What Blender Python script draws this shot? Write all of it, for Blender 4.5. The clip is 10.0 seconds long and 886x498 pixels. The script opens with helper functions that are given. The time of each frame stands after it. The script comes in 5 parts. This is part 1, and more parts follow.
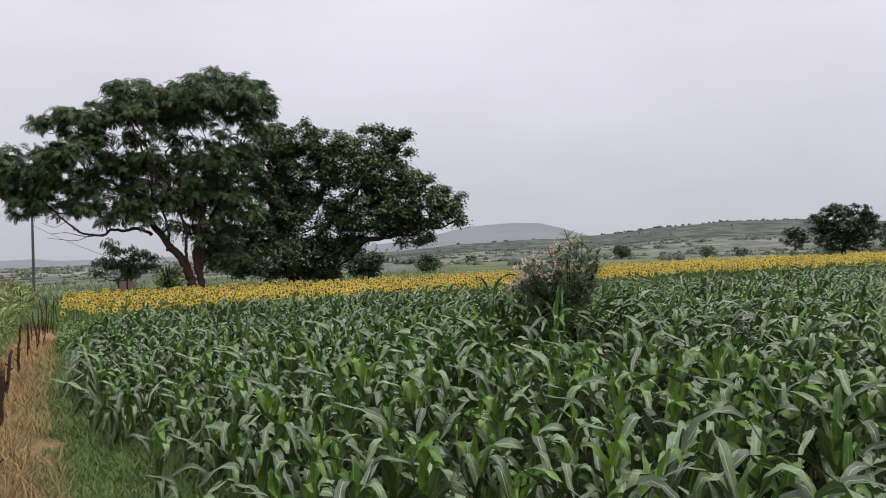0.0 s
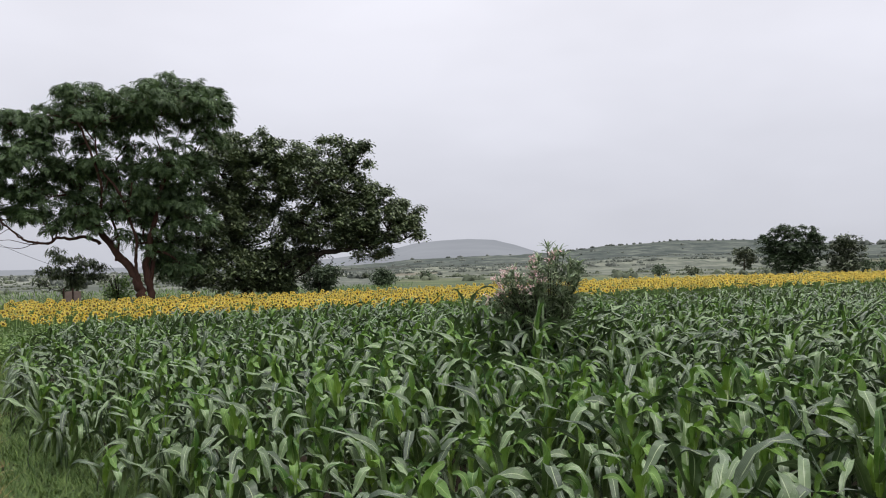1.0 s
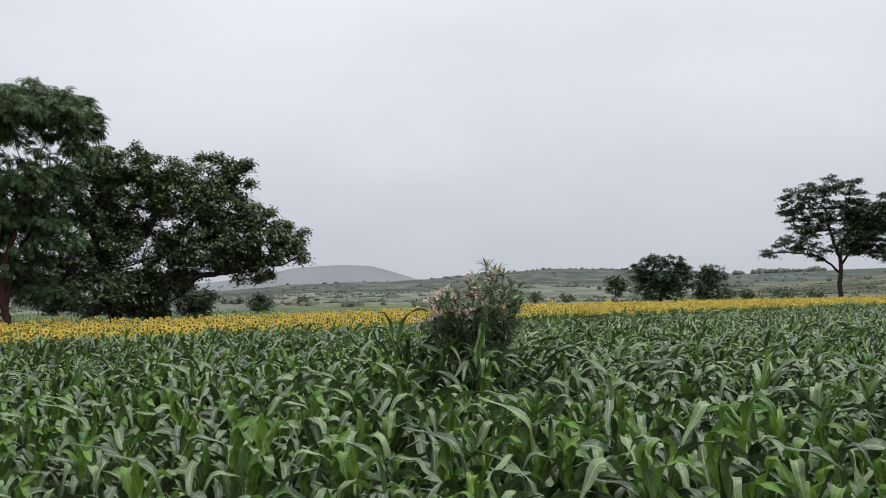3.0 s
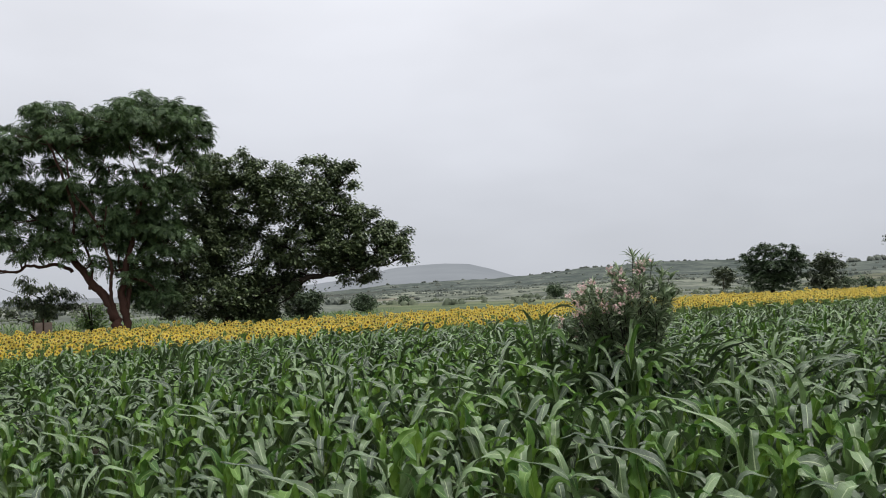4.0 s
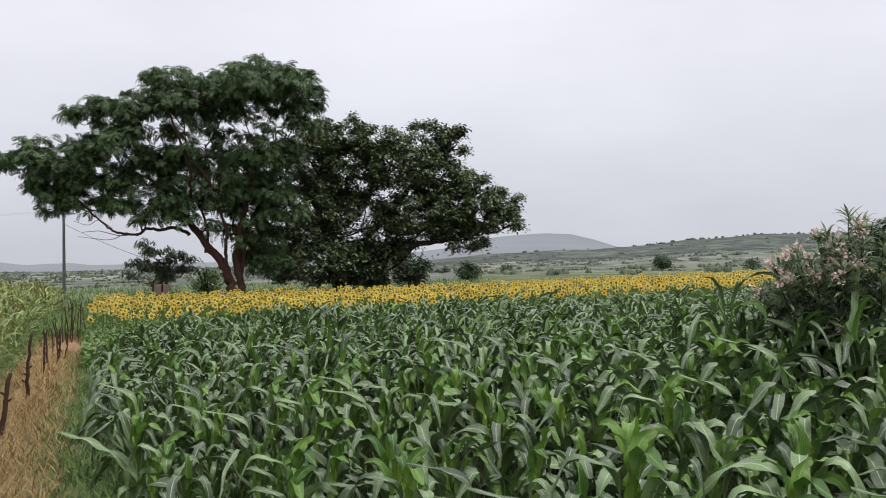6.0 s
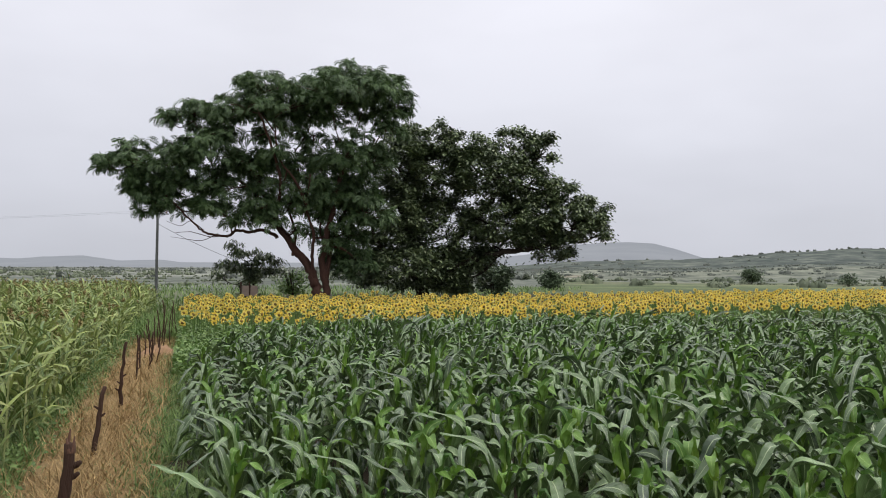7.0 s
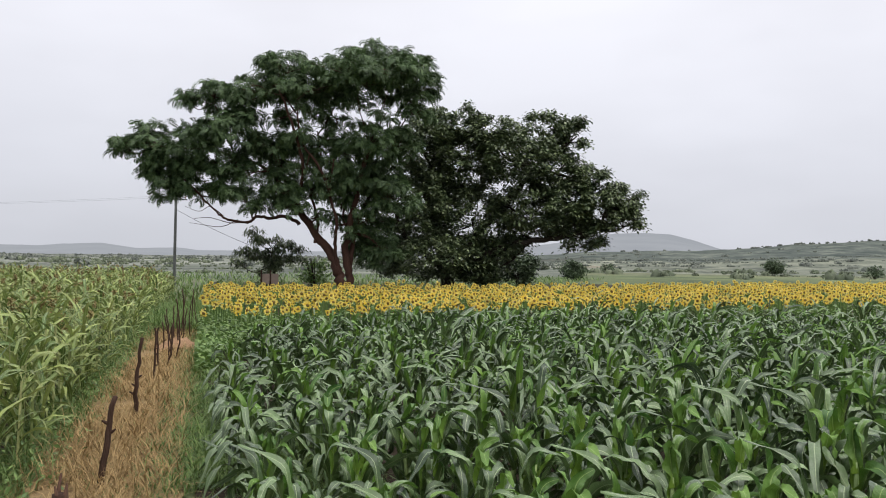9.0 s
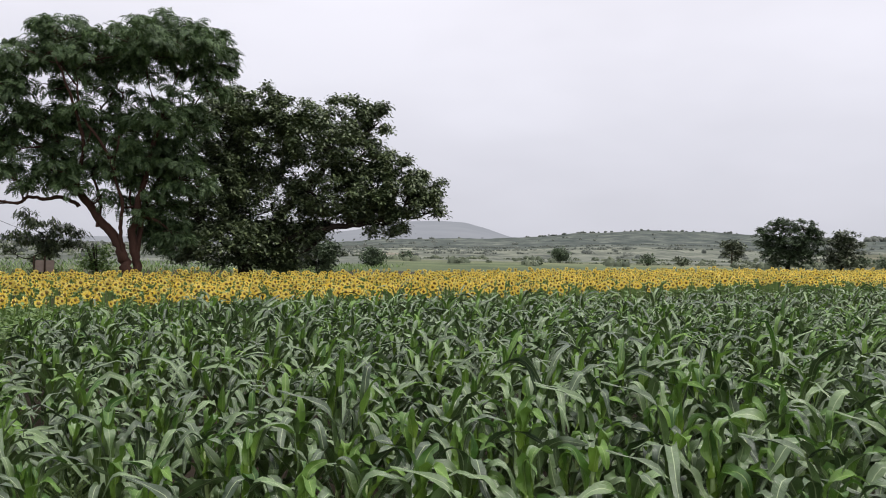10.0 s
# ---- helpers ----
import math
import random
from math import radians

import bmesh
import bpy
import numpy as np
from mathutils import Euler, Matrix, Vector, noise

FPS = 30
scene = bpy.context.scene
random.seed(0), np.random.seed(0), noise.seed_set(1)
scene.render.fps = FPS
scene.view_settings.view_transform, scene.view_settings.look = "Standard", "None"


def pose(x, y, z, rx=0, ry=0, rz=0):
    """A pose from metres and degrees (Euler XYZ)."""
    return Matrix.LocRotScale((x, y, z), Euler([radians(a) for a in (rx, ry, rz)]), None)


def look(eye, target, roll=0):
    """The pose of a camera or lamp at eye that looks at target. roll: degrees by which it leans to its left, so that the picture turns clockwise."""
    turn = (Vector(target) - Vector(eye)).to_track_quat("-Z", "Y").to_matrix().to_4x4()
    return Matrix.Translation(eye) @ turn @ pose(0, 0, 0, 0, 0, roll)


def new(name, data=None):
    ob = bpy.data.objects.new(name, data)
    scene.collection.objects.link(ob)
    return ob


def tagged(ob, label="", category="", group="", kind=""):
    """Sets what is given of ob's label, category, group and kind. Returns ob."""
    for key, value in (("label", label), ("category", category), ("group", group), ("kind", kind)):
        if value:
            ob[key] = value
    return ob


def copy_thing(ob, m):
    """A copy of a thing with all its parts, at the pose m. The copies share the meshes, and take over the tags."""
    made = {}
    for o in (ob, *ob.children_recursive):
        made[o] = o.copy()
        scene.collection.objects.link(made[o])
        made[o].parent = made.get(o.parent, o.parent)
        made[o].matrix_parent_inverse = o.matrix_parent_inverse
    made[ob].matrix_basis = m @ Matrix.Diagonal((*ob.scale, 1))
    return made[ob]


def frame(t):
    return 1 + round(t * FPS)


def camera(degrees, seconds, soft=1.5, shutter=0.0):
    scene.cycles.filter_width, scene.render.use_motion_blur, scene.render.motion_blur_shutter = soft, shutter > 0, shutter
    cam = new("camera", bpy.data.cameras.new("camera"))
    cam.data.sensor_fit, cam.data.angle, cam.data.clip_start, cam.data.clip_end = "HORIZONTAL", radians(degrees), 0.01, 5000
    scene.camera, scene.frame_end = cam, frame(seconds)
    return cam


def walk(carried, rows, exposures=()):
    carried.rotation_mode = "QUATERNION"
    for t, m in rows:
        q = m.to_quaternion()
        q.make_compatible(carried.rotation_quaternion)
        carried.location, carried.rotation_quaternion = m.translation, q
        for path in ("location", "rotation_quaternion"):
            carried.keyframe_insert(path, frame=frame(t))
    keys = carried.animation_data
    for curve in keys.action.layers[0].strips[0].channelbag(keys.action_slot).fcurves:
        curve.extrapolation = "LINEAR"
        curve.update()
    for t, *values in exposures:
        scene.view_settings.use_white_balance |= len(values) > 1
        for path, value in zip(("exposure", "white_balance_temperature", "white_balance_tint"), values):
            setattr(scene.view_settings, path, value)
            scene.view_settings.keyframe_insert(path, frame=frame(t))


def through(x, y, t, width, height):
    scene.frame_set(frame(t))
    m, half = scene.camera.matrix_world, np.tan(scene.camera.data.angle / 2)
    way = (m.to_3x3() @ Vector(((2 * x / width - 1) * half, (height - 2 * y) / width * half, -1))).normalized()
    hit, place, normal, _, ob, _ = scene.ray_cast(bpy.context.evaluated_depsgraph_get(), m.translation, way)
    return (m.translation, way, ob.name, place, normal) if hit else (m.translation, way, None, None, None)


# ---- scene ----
cam = camera(55.1, 10.0, 1.0)
PATH = [
    (0, (-0.047, 2.832, 1.589), (-0.354, 4.808, 1.611), -2.0),
    (0.5, (-0.192, 3.085, 1.546), (-0.579, 5.048, 1.572), -1.4),
    (1, (-0.352, 3.335, 1.542), (-0.550, 5.324, 1.597), -1.2),
    (1.5, (-0.44, 3.594, 1.541), (-0.289, 5.585, 1.653), -1.9),
    (2, (-0.527, 3.89, 1.549), (-0.162, 5.848, 1.73), -1.6),
    (2.5, (-0.726, 4.128, 1.536), (-0.379, 6.092, 1.683), -0.6),
    (3, (-0.939, 4.4, 1.497), (-0.847, 6.394, 1.609), -0.8),
    (3.2, (-1.021, 4.582, 1.482), (-1.035, 6.579, 1.591), -1.4),
    (4.3, (-1.428, 5.102, 1.503), (-1.631, 7.088, 1.619), -2.5),
    (4.5, (-1.514, 5.217, 1.497), (-1.796, 7.193, 1.623), -2.8),
    (5, (-1.655, 5.461, 1.491), (-2.013, 7.427, 1.576), -2.6),
    (5.5, (-1.803, 5.72, 1.487), (-2.052, 7.705, 1.519), -1.2),
    (6, (-1.93, 5.918, 1.462), (-2.304, 7.882, 1.508), -1.2),
    (6.2, (-1.966, 6.023, 1.471), (-2.426, 7.969, 1.518), -1.5),
    (7.3, (-2.46, 6.528, 1.617), (-3.061, 8.433, 1.705), 1.0),
    (7.5, (-2.54, 6.632, 1.593), (-3.203, 8.515, 1.708), 0.9),
    (8, (-2.812, 7.003, 1.594), (-3.514, 8.875, 1.643), 1.7),
    (8.5, (-3.047, 7.301, 1.586), (-3.661, 9.205, 1.576), 2.0),
    (9, (-3.218, 7.63, 1.563), (-3.81, 9.54, 1.598), 0.8),
    (9.5, (-3.394, 7.999, 1.544), (-3.831, 9.95, 1.552), 1.0),
    (10, (-3.499, 8.277, 1.562), (-3.627, 10.273, 1.573), 1.0),
]
# stops, white balance and tint
EXPOSURES = [
    (0.0, -0.06, 6500, 14.5), (0.5, -0.01, 6500, 13), (1.0, 0.06, 6500, 11.5), (1.5, -0.05, 6500, 10), (2.0, -0.36, 6380, 9), (2.5, -0.30, 6400, 8),
    (3.0, -0.05, 6450, 8), (4.5, 0.0, 6500, 8), (5.0, 0.06, 6500, 8), (5.5, 0.02, 6500, 8), (6.0, 0.09, 6500, 11), (7.5, 0.05, 6500, 10),
    (8.0, 0.13, 6550, 8), (8.5, 0.27, 6550, 11), (9.0, 0.17, 6550, 10), (9.5, 0.18, 6550, 10), (10.0, 0.13, 6550, 13),
]
walk(cam, [(t, look(eye, target, roll)) for t, eye, target, roll in PATH], EXPOSURES)

# ---------------------------------------------------------------- world and light
world = bpy.data.worlds.new("overcast_sky")
scene.world = world
world.use_nodes = True
wn, wl = world.node_tree.nodes, world.node_tree.links
wn.clear()
w_out = wn.new("ShaderNodeOutputWorld")
w_bg = wn.new("ShaderNodeBackground")
w_tc = wn.new("ShaderNodeTexCoord")
w_sep = wn.new("ShaderNodeSeparateXYZ")
w_ramp = wn.new("ShaderNodeValToRGB")
w_sky = wn.new("ShaderNodeTexSky")
w_sky.sky_type, w_sky.sun_disc = "NISHITA", False
w_sky.sun_elevation, w_sky.sun_rotation = radians(62), radians(105)
w_sky.dust_density = 4.0
w_scale = wn.new("ShaderNodeMix")
w_scale.data_type = "RGBA"
w_scale.inputs["Factor"].default_value = 0.93
w_dim = wn.new("ShaderNodeVectorMath")
w_dim.operation = "SCALE"
w_dim.inputs["Scale"].default_value = 0.10
w_map = wn.new("ShaderNodeMapping")
w_map.inputs["Scale"].default_value = (1.0, 1.0, 2.6)
w_noise = wn.new("ShaderNodeTexNoise")
w_noise.inputs["Scale"].default_value = 1.7
w_noise.inputs["Detail"].default_value = 4.0
w_noise.inputs["Roughness"].default_value = 0.55
w_range = wn.new("ShaderNodeMapRange")
w_range.inputs["From Min"].default_value, w_range.inputs["From Max"].default_value = 0.3, 0.7
w_range.inputs["To Min"].default_value, w_range.inputs["To Max"].default_value = 0.945, 1.145
w_mul = wn.new("ShaderNodeVectorMath")
w_mul.operation = "SCALE"
w_ramp.color_ramp.elements[0].position, w_ramp.color_ramp.elements[0].color = 0.0, (0.57, 0.59, 0.65, 1)
w_ramp.color_ramp.elements[1].position, w_ramp.color_ramp.elements[1].color = 1.0, (1.88, 1.88, 1.91, 1)
for place, colour in ((0.10, (0.63, 0.645, 0.71, 1)), (0.32, (0.80, 0.805, 0.87, 1)), (0.6, (1.25, 1.255, 1.30, 1))):
    step = w_ramp.color_ramp.elements.new(place)
    step.color = colour
wl.new(w_tc.outputs["Generated"], w_sep.inputs[0])
wl.new(w_sep.outputs["Z"], w_ramp.inputs["Fac"])
wl.new(w_tc.outputs["Generated"], w_map.inputs["Vector"])
wl.new(w_map.outputs[0], w_noise.inputs["Vector"])
wl.new(w_noise.outputs["Fac"], w_range.inputs["Value"])
wl.new(w_ramp.outputs["Color"], w_mul.inputs[0])
wl.new(w_range.outputs[0], w_mul.inputs["Scale"])
wl.new(w_sky.outputs[0], w_dim.inputs[0])
wl.new(w_dim.outputs[0], w_scale.inputs["A"])
wl.new(w_mul.outputs[0], w_scale.inputs["B"])
wl.new(w_scale.outputs["Result"], w_bg.inputs["Color"])
wl.new(w_bg.outputs[0], w_out.inputs["Surface"])
w_bg.inputs["Strength"].default_value = 1.0

sun = new("sun", bpy.data.lights.new("sun", "SUN"))
sun.data.energy, sun.data.angle, sun.data.color = 1.5, radians(22), (1.0, 0.97, 0.92)
sun.matrix_world = pose(0, 0, 60, 28, 0, 75)


# ---------------------------------------------------------------- materials
class Nodes:
    """A short way to write node materials."""

    def __init__(self, name):
        self.material = bpy.data.materials.new(name)
        self.material.use_nodes = True
        self.tree = self.material.node_tree
        self.bsdf = self.tree.nodes["Principled BSDF"]
        self.out = self.tree.nodes["Material Output"]

    def add(self, kind, **settings):
        node = self.tree.nodes.new(kind)
        for key, value in settings.items():
            node.inputs[key.replace("_", " ")].default_value = value
        return node

    def link(self, a, b):
        self.tree.links.new(a, b)

    def noise(self, scale, detail=4.0, rough=0.55, stretch=(1, 1, 1), coord="Object"):
        tc = self.add("ShaderNodeTexCoord")
        mp = self.add("ShaderNodeMapping", Scale=stretch)
        nz = self.add("ShaderNodeTexNoise", Scale=scale, Detail=detail, Roughness=rough)
        self.link(tc.outputs[coord], mp.inputs["Vector"])
        self.link(mp.outputs[0], nz.inputs["Vector"])
        return nz.outputs["Fac"]

    def plots(self, stretch):
        """A value for each field plot, and the distance to its border."""
        tc = self.add("ShaderNodeTexCoord")
        wob = self.add("ShaderNodeTexNoise", Scale=0.02, Detail=3.0)
        shift_by = self.add("ShaderNodeVectorMath")
        shift_by.operation = "MULTIPLY_ADD"
        shift_by.inputs[1].default_value = (26, 26, 0)
        mp = self.add("ShaderNodeMapping", Scale=stretch, Rotation=(0, 0, 0.35))
        cell = self.add("ShaderNodeTexVoronoi", Scale=1.0, Randomness=0.8)
        self.link(tc.outputs["Object"], wob.inputs["Vector"])
        self.link(wob.outputs["Color"], shift_by.inputs[0])
        self.link(tc.outputs["Object"], shift_by.inputs[2])
        self.link(shift_by.outputs[0], mp.inputs["Vector"])
        self.link(mp.outputs[0], cell.inputs["Vector"])
        split = self.add("ShaderNodeSeparateColor")
        self.link(cell.outputs["Color"], split.inputs[0])
        return split.outputs[0]

    def height(self):
        tc, sep = self.add("ShaderNodeTexCoord"), self.add("ShaderNodeSeparateXYZ")
        self.link(tc.outputs["Object"], sep.inputs[0])
        return sep.outputs["Z"]

    def ramp(self, value, *stops):
        node = self.add("ShaderNodeValToRGB")
        ramp = node.color_ramp
        while len(ramp.elements) < len(stops):
            ramp.elements.new(0.5)
        for el, (place, colour) in zip(ramp.elements, stops):
            el.position, el.color = place, (*colour, 1) if len(colour) == 3 else colour
        self.link(value, node.inputs["Fac"])
        return node.outputs["Color"]

    def mix(self, factor, a, b, blend="MIX"):
        node = self.add("ShaderNodeMix")
        node.data_type, node.blend_type = "RGBA", blend
        for value, socket in ((factor, node.inputs["Factor"]), (a, node.inputs["A"]), (b, node.inputs["B"])):
            if isinstance(value, (int, float)):
                socket.default_value = value
            elif isinstance(value, tuple):
                socket.default_value = (*value, 1)
            else:
                self.link(value, socket)
        return node.outputs["Result"]

    def math(self, how, a, b=0.0, clamp=False):
        node = self.add("ShaderNodeMath")
        node.operation, node.use_clamp = how, clamp
        for value, socket in ((a, node.inputs[0]), (b, node.inputs[1])):
            if isinstance(value, (int, float)):
                socket.default_value = value
            else:
                self.link(value, socket)
        return node.outputs[0]

    def random(self):
        """Differs from loose piece to loose piece and from object to object."""
        geo, info = self.add("ShaderNodeNewGeometry"), self.add("ShaderNodeObjectInfo")
        return self.math("FRACT", self.math("ADD", geo.outputs["Random Per Island"], info.outputs["Random"]))

    def bump(self, value, strength, distance=0.01):
        node = self.add("ShaderNodeBump", Strength=strength, Distance=distance)
        self.link(value, node.inputs["Height"])
        self.link(node.outputs[0], self.bsdf.inputs["Normal"])

    def finish(self, colour, rough=0.6, spec=0.5, through=0.0):
        """through: the share of light that passes a thin leaf."""
        if isinstance(colour, tuple):
            self.bsdf.inputs["Base Color"].default_value = (*colour, 1)
        else:
            self.link(colour, self.bsdf.inputs["Base Color"])
        if isinstance(rough, (int, float)):
            self.bsdf.inputs["Roughness"].default_value = rough
        else:
            self.link(rough, self.bsdf.inputs["Roughness"])
        self.bsdf.inputs["Specular IOR Level"].default_value = spec
        if through:
            thin = self.add("ShaderNodeBsdfTranslucent")
            if isinstance(colour, tuple):
                thin.inputs["Color"].default_value = (*colour, 1)
            else:
                self.link(colour, thin.inputs["Color"])
            both = self.add("ShaderNodeMixShader")
            both.inputs[0].default_value = through
            self.link(self.bsdf.outputs[0], both.inputs[1])
            self.link(thin.outputs[0], both.inputs[2])
            self.link(both.outputs[0], self.out.inputs["Surface"])
        return self.material


def blade_material(name, dark, light, rib, rib_width=0.07, rough=0.42, spec=0.5, through=0.25, tip=None, sheath=None, down=0.0):
    """A long leaf: a pale midrib, fine veins, a tone of its own for each leaf."""
    n = Nodes(name)
    uv = n.add("ShaderNodeUVMap")
    sep = n.add("ShaderNodeSeparateXYZ")
    n.link(uv.outputs[0], sep.inputs[0])
    tone = n.mix(n.math("POWER", n.random(), 1.3), dark, light)
    blotch = n.ramp(n.noise(9.0, 3.0), (0.35, (0.72, 0.72, 0.72)), (0.7, (1.12, 1.12, 1.12)))
    tone = n.mix(1.0, tone, blotch, "MULTIPLY")
    off = n.math("ABSOLUTE", n.math("SUBTRACT", sep.outputs["X"], 0.5))
    veins = n.math("SINE", n.math("MULTIPLY", sep.outputs["X"], 75.0))
    tone = n.mix(n.math("MULTIPLY", n.math("ADD", veins, 1.0), 0.09), tone, (0.01, 0.02, 0.01))
    if tip:
        tone = n.mix(n.math("MULTIPLY", n.math("POWER", sep.outputs["Y"], 5.0), 0.7, True), tone, tip)
    if sheath:
        low = n.math("POWER", n.math("SUBTRACT", 1.0, sep.outputs["Y"]), 3.0)
        tone = n.mix(n.math("MULTIPLY", low, 0.6, True), tone, sheath)
    line = n.math("LESS_THAN", off, rib_width)
    tone = n.mix(n.math("MULTIPLY", line, 0.75), tone, rib)
    crinkle = n.noise(34.0, 3.0, 0.6)
    n.bump(n.math("ADD", n.math("MULTIPLY", veins, 0.12), n.math("MULTIPLY", crinkle, 1.6)), 0.55, 0.006)
    # the pale bloom of fine hairs on a leaf
    n.bsdf.inputs["Sheen Weight"].default_value = down
    n.bsdf.inputs["Sheen Roughness"].default_value = 0.5
    n.bsdf.inputs["Sheen Tint"].default_value = (0.95, 0.97, 0.88, 1)
    return n.finish(tone, rough, spec, through)


def foliage_material(name, dark, light, rough=0.45, spec=0.5, through=0.15):
    n = Nodes(name)
    tone = n.mix(n.random(), dark, light)
    patch = n.ramp(n.noise(0.8, 3.0), (0.3, (0.65, 0.65, 0.65)), (0.72, (1.2, 1.2, 1.1)))
    return n.finish(n.mix(1.0, tone, patch, "MULTIPLY"), rough, spec, through)


def bark_material(name, dark, light, stretch=(9, 9, 2), lump=0.6):
    n = Nodes(name)
    grain = n.noise(2.2, 7.0, 0.65, stretch)
    stain = n.noise(1.1, 3.0)
    tone = n.mix(grain, dark, light)
    tone = n.mix(n.math("MULTIPLY", stain, 0.5), tone, (0.02, 0.016, 0.012))
    n.bump(grain, lump, 0.03)
    return n.finish(tone, 0.85, 0.25)


M_MAIZE = blade_material("maize_leaf", (0.011, 0.038, 0.008), (0.152, 0.245, 0.086), (0.34, 0.41, 0.22), 0.035, 0.34, 0.75, 0.05, sheath=(0.14, 0.23, 0.04), down=0.05)
M_MAIZE_YOUNG = blade_material("maize_young_leaf", (0.040, 0.120, 0.016), (0.165, 0.31, 0.045), (0.26, 0.36, 0.11), 0.035, 0.42, 0.45, 0.22, sheath=(0.24, 0.36, 0.04), down=0.05)
M_STALK = blade_material("green_stalk", (0.15, 0.24, 0.07), (0.30, 0.38, 0.15), (0.16, 0.24, 0.08), 0.0, 0.5, 0.4, 0.0)
M_PALE_STALK = blade_material("pale_stalk", (0.26, 0.31, 0.11), (0.44, 0.46, 0.20), (0.3, 0.34, 0.14), 0.0, 0.5, 0.4, 0.0)
M_SORGHUM = blade_material("sorghum_leaf", (0.070, 0.140, 0.026), (0.38, 0.455, 0.125), (0.31, 0.36, 0.17), 0.07, 0.45, 0.45, 0.2, tip=(0.30, 0.27, 0.12))
M_SEED = foliage_material("sorghum_seed_head", (0.16, 0.125, 0.055), (0.32, 0.25, 0.115), 0.8, 0.2, 0.0)
M_DRY = blade_material("dry_grass", (0.28, 0.180, 0.078), (0.56, 0.40, 0.20), (0.5, 0.36, 0.2), 0.0, 0.8, 0.2, 0.15)
M_GRASS = blade_material("green_grass", (0.085, 0.160, 0.040), (0.21, 0.30, 0.085), (0.14, 0.21, 0.055), 0.0, 0.55, 0.35, 0.25)
M_WEED = foliage_material("weed_leaf", (0.075, 0.145, 0.038), (0.185, 0.275, 0.085), 0.5, 0.4, 0.25)
M_PETAL = foliage_material("sunflower_petal", (0.92, 0.63, 0.07), (0.98, 0.82, 0.27), 0.6, 0.3, 0.42)
M_DISC = foliage_material("sunflower_disc", (0.15, 0.09, 0.03), (0.34, 0.22, 0.075), 0.9, 0.15, 0.0)
M_SUNLEAF = foliage_material("sunflower_leaf", (0.065, 0.135, 0.035), (0.16, 0.24, 0.065), 0.55, 0.4, 0.2)
M_TREE_A = foliage_material("feathery_tree_leaf", (0.032, 0.065, 0.028), (0.115, 0.175, 0.074), 0.55, 0.3, 0.16)
M_TREE_B = foliage_material("broad_tree_leaf", (0.036, 0.060, 0.031), (0.180, 0.230, 0.110), 0.42, 0.45, 0.14)
M_TREE_C = foliage_material("field_tree_leaf", (0.050, 0.075, 0.046), (0.110, 0.155, 0.085), 0.55, 0.3, 0.15)
# Scrub colour is lifted paler than real leaves to stand in for haze.
M_SCRUB = foliage_material("scrub_leaf", (0.085, 0.105, 0.072), (0.17, 0.195, 0.135), 0.7, 0.2, 0.0)
# Distance haze is painted into this pale leaf colour.
M_SCRUB_HAZE = foliage_material("hazy_scrub_leaf", (0.115, 0.130, 0.120), (0.185, 0.200, 0.180), 0.8, 0.1, 0.0)
M_OLEANDER = blade_material("oleander_leaf", (0.070, 0.125, 0.050), (0.46, 0.56, 0.33), (0.44, 0.50, 0.33), 0.06, 0.32, 0.7, 0.25)
M_FLOWER = foliage_material("pink_petal", (0.82, 0.48, 0.51), (0.92, 0.80, 0.78), 0.6, 0.3, 0.3)
M_BARK_RED = bark_material("wet_red_brown_bark", (0.028, 0.013, 0.010), (0.105, 0.046, 0.032))
M_BARK_DARK = bark_material("dark_bark", (0.018, 0.014, 0.011), (0.060, 0.046, 0.036))
M_BARK_GREY = bark_material("grey_twig_bark", (0.07, 0.055, 0.04), (0.19, 0.16, 0.12))
M_POST = bark_material("weathered_post_bark", (0.022, 0.011, 0.008), (0.095, 0.046, 0.030), (14, 14, 3), 0.9)
M_POST_CUT = bark_material("broken_wood", (0.06, 0.03, 0.02), (0.16, 0.08, 0.05), (20, 20, 2))
M_METAL = bark_material("grey_pole_paint", (0.09, 0.10, 0.10), (0.17, 0.18, 0.18), (4, 4, 1), 0.1)
M_WIRE = bark_material("wire", (0.05, 0.05, 0.055), (0.09, 0.09, 0.1))
M_BOARD = bark_material("faded_board", (0.30, 0.22, 0.18), (0.48, 0.38, 0.32), (1, 1, 4), 0.2)


def soil_material(name, dark, light, scale):
    n = Nodes(name)
    big, fine = n.noise(scale, 5.0), n.noise(scale * 22, 6.0, 0.7)
    tone = n.mix(big, dark, light)
    tone = n.mix(1.0, tone, n.ramp(fine, (0.3, (0.55, 0.55, 0.55)), (0.7, (1.25, 1.25, 1.25))), "MULTIPLY")
    n.bump(fine, 0.8, 0.03)
    return n.finish(tone, 0.95, 0.15)


def land_material():
    """Ploughed and grassed land in plots."""
    n = Nodes("farm_land")
    plot = n.plots((0.016, 0.03, 0))
    patch = n.noise(0.12, 7.0, 0.65, (1, 0.25, 1))
    fine = n.noise(1.6, 6.0, 0.7)
    tone = n.ramp(plot, (0.1, (0.085, 0.11, 0.055)), (0.35, (0.125, 0.155, 0.075)), (0.6, (0.15, 0.17, 0.10)), (0.8, (0.18, 0.165, 0.11)), (0.95, (0.10, 0.12, 0.07)))
    tone = n.mix(1.0, tone, n.ramp(patch, (0.34, (0.5, 0.54, 0.54)), (0.66, (1.22, 1.18, 1.12))), "MULTIPLY")
    tone = n.mix(1.0, tone, n.ramp(fine, (0.3, (0.7, 0.7, 0.7)), (0.7, (1.2, 1.2, 1.2))), "MULTIPLY")
    n.bump(fine, 0.6, 0.05)
    return n.finish(tone, 0.95, 0.15)


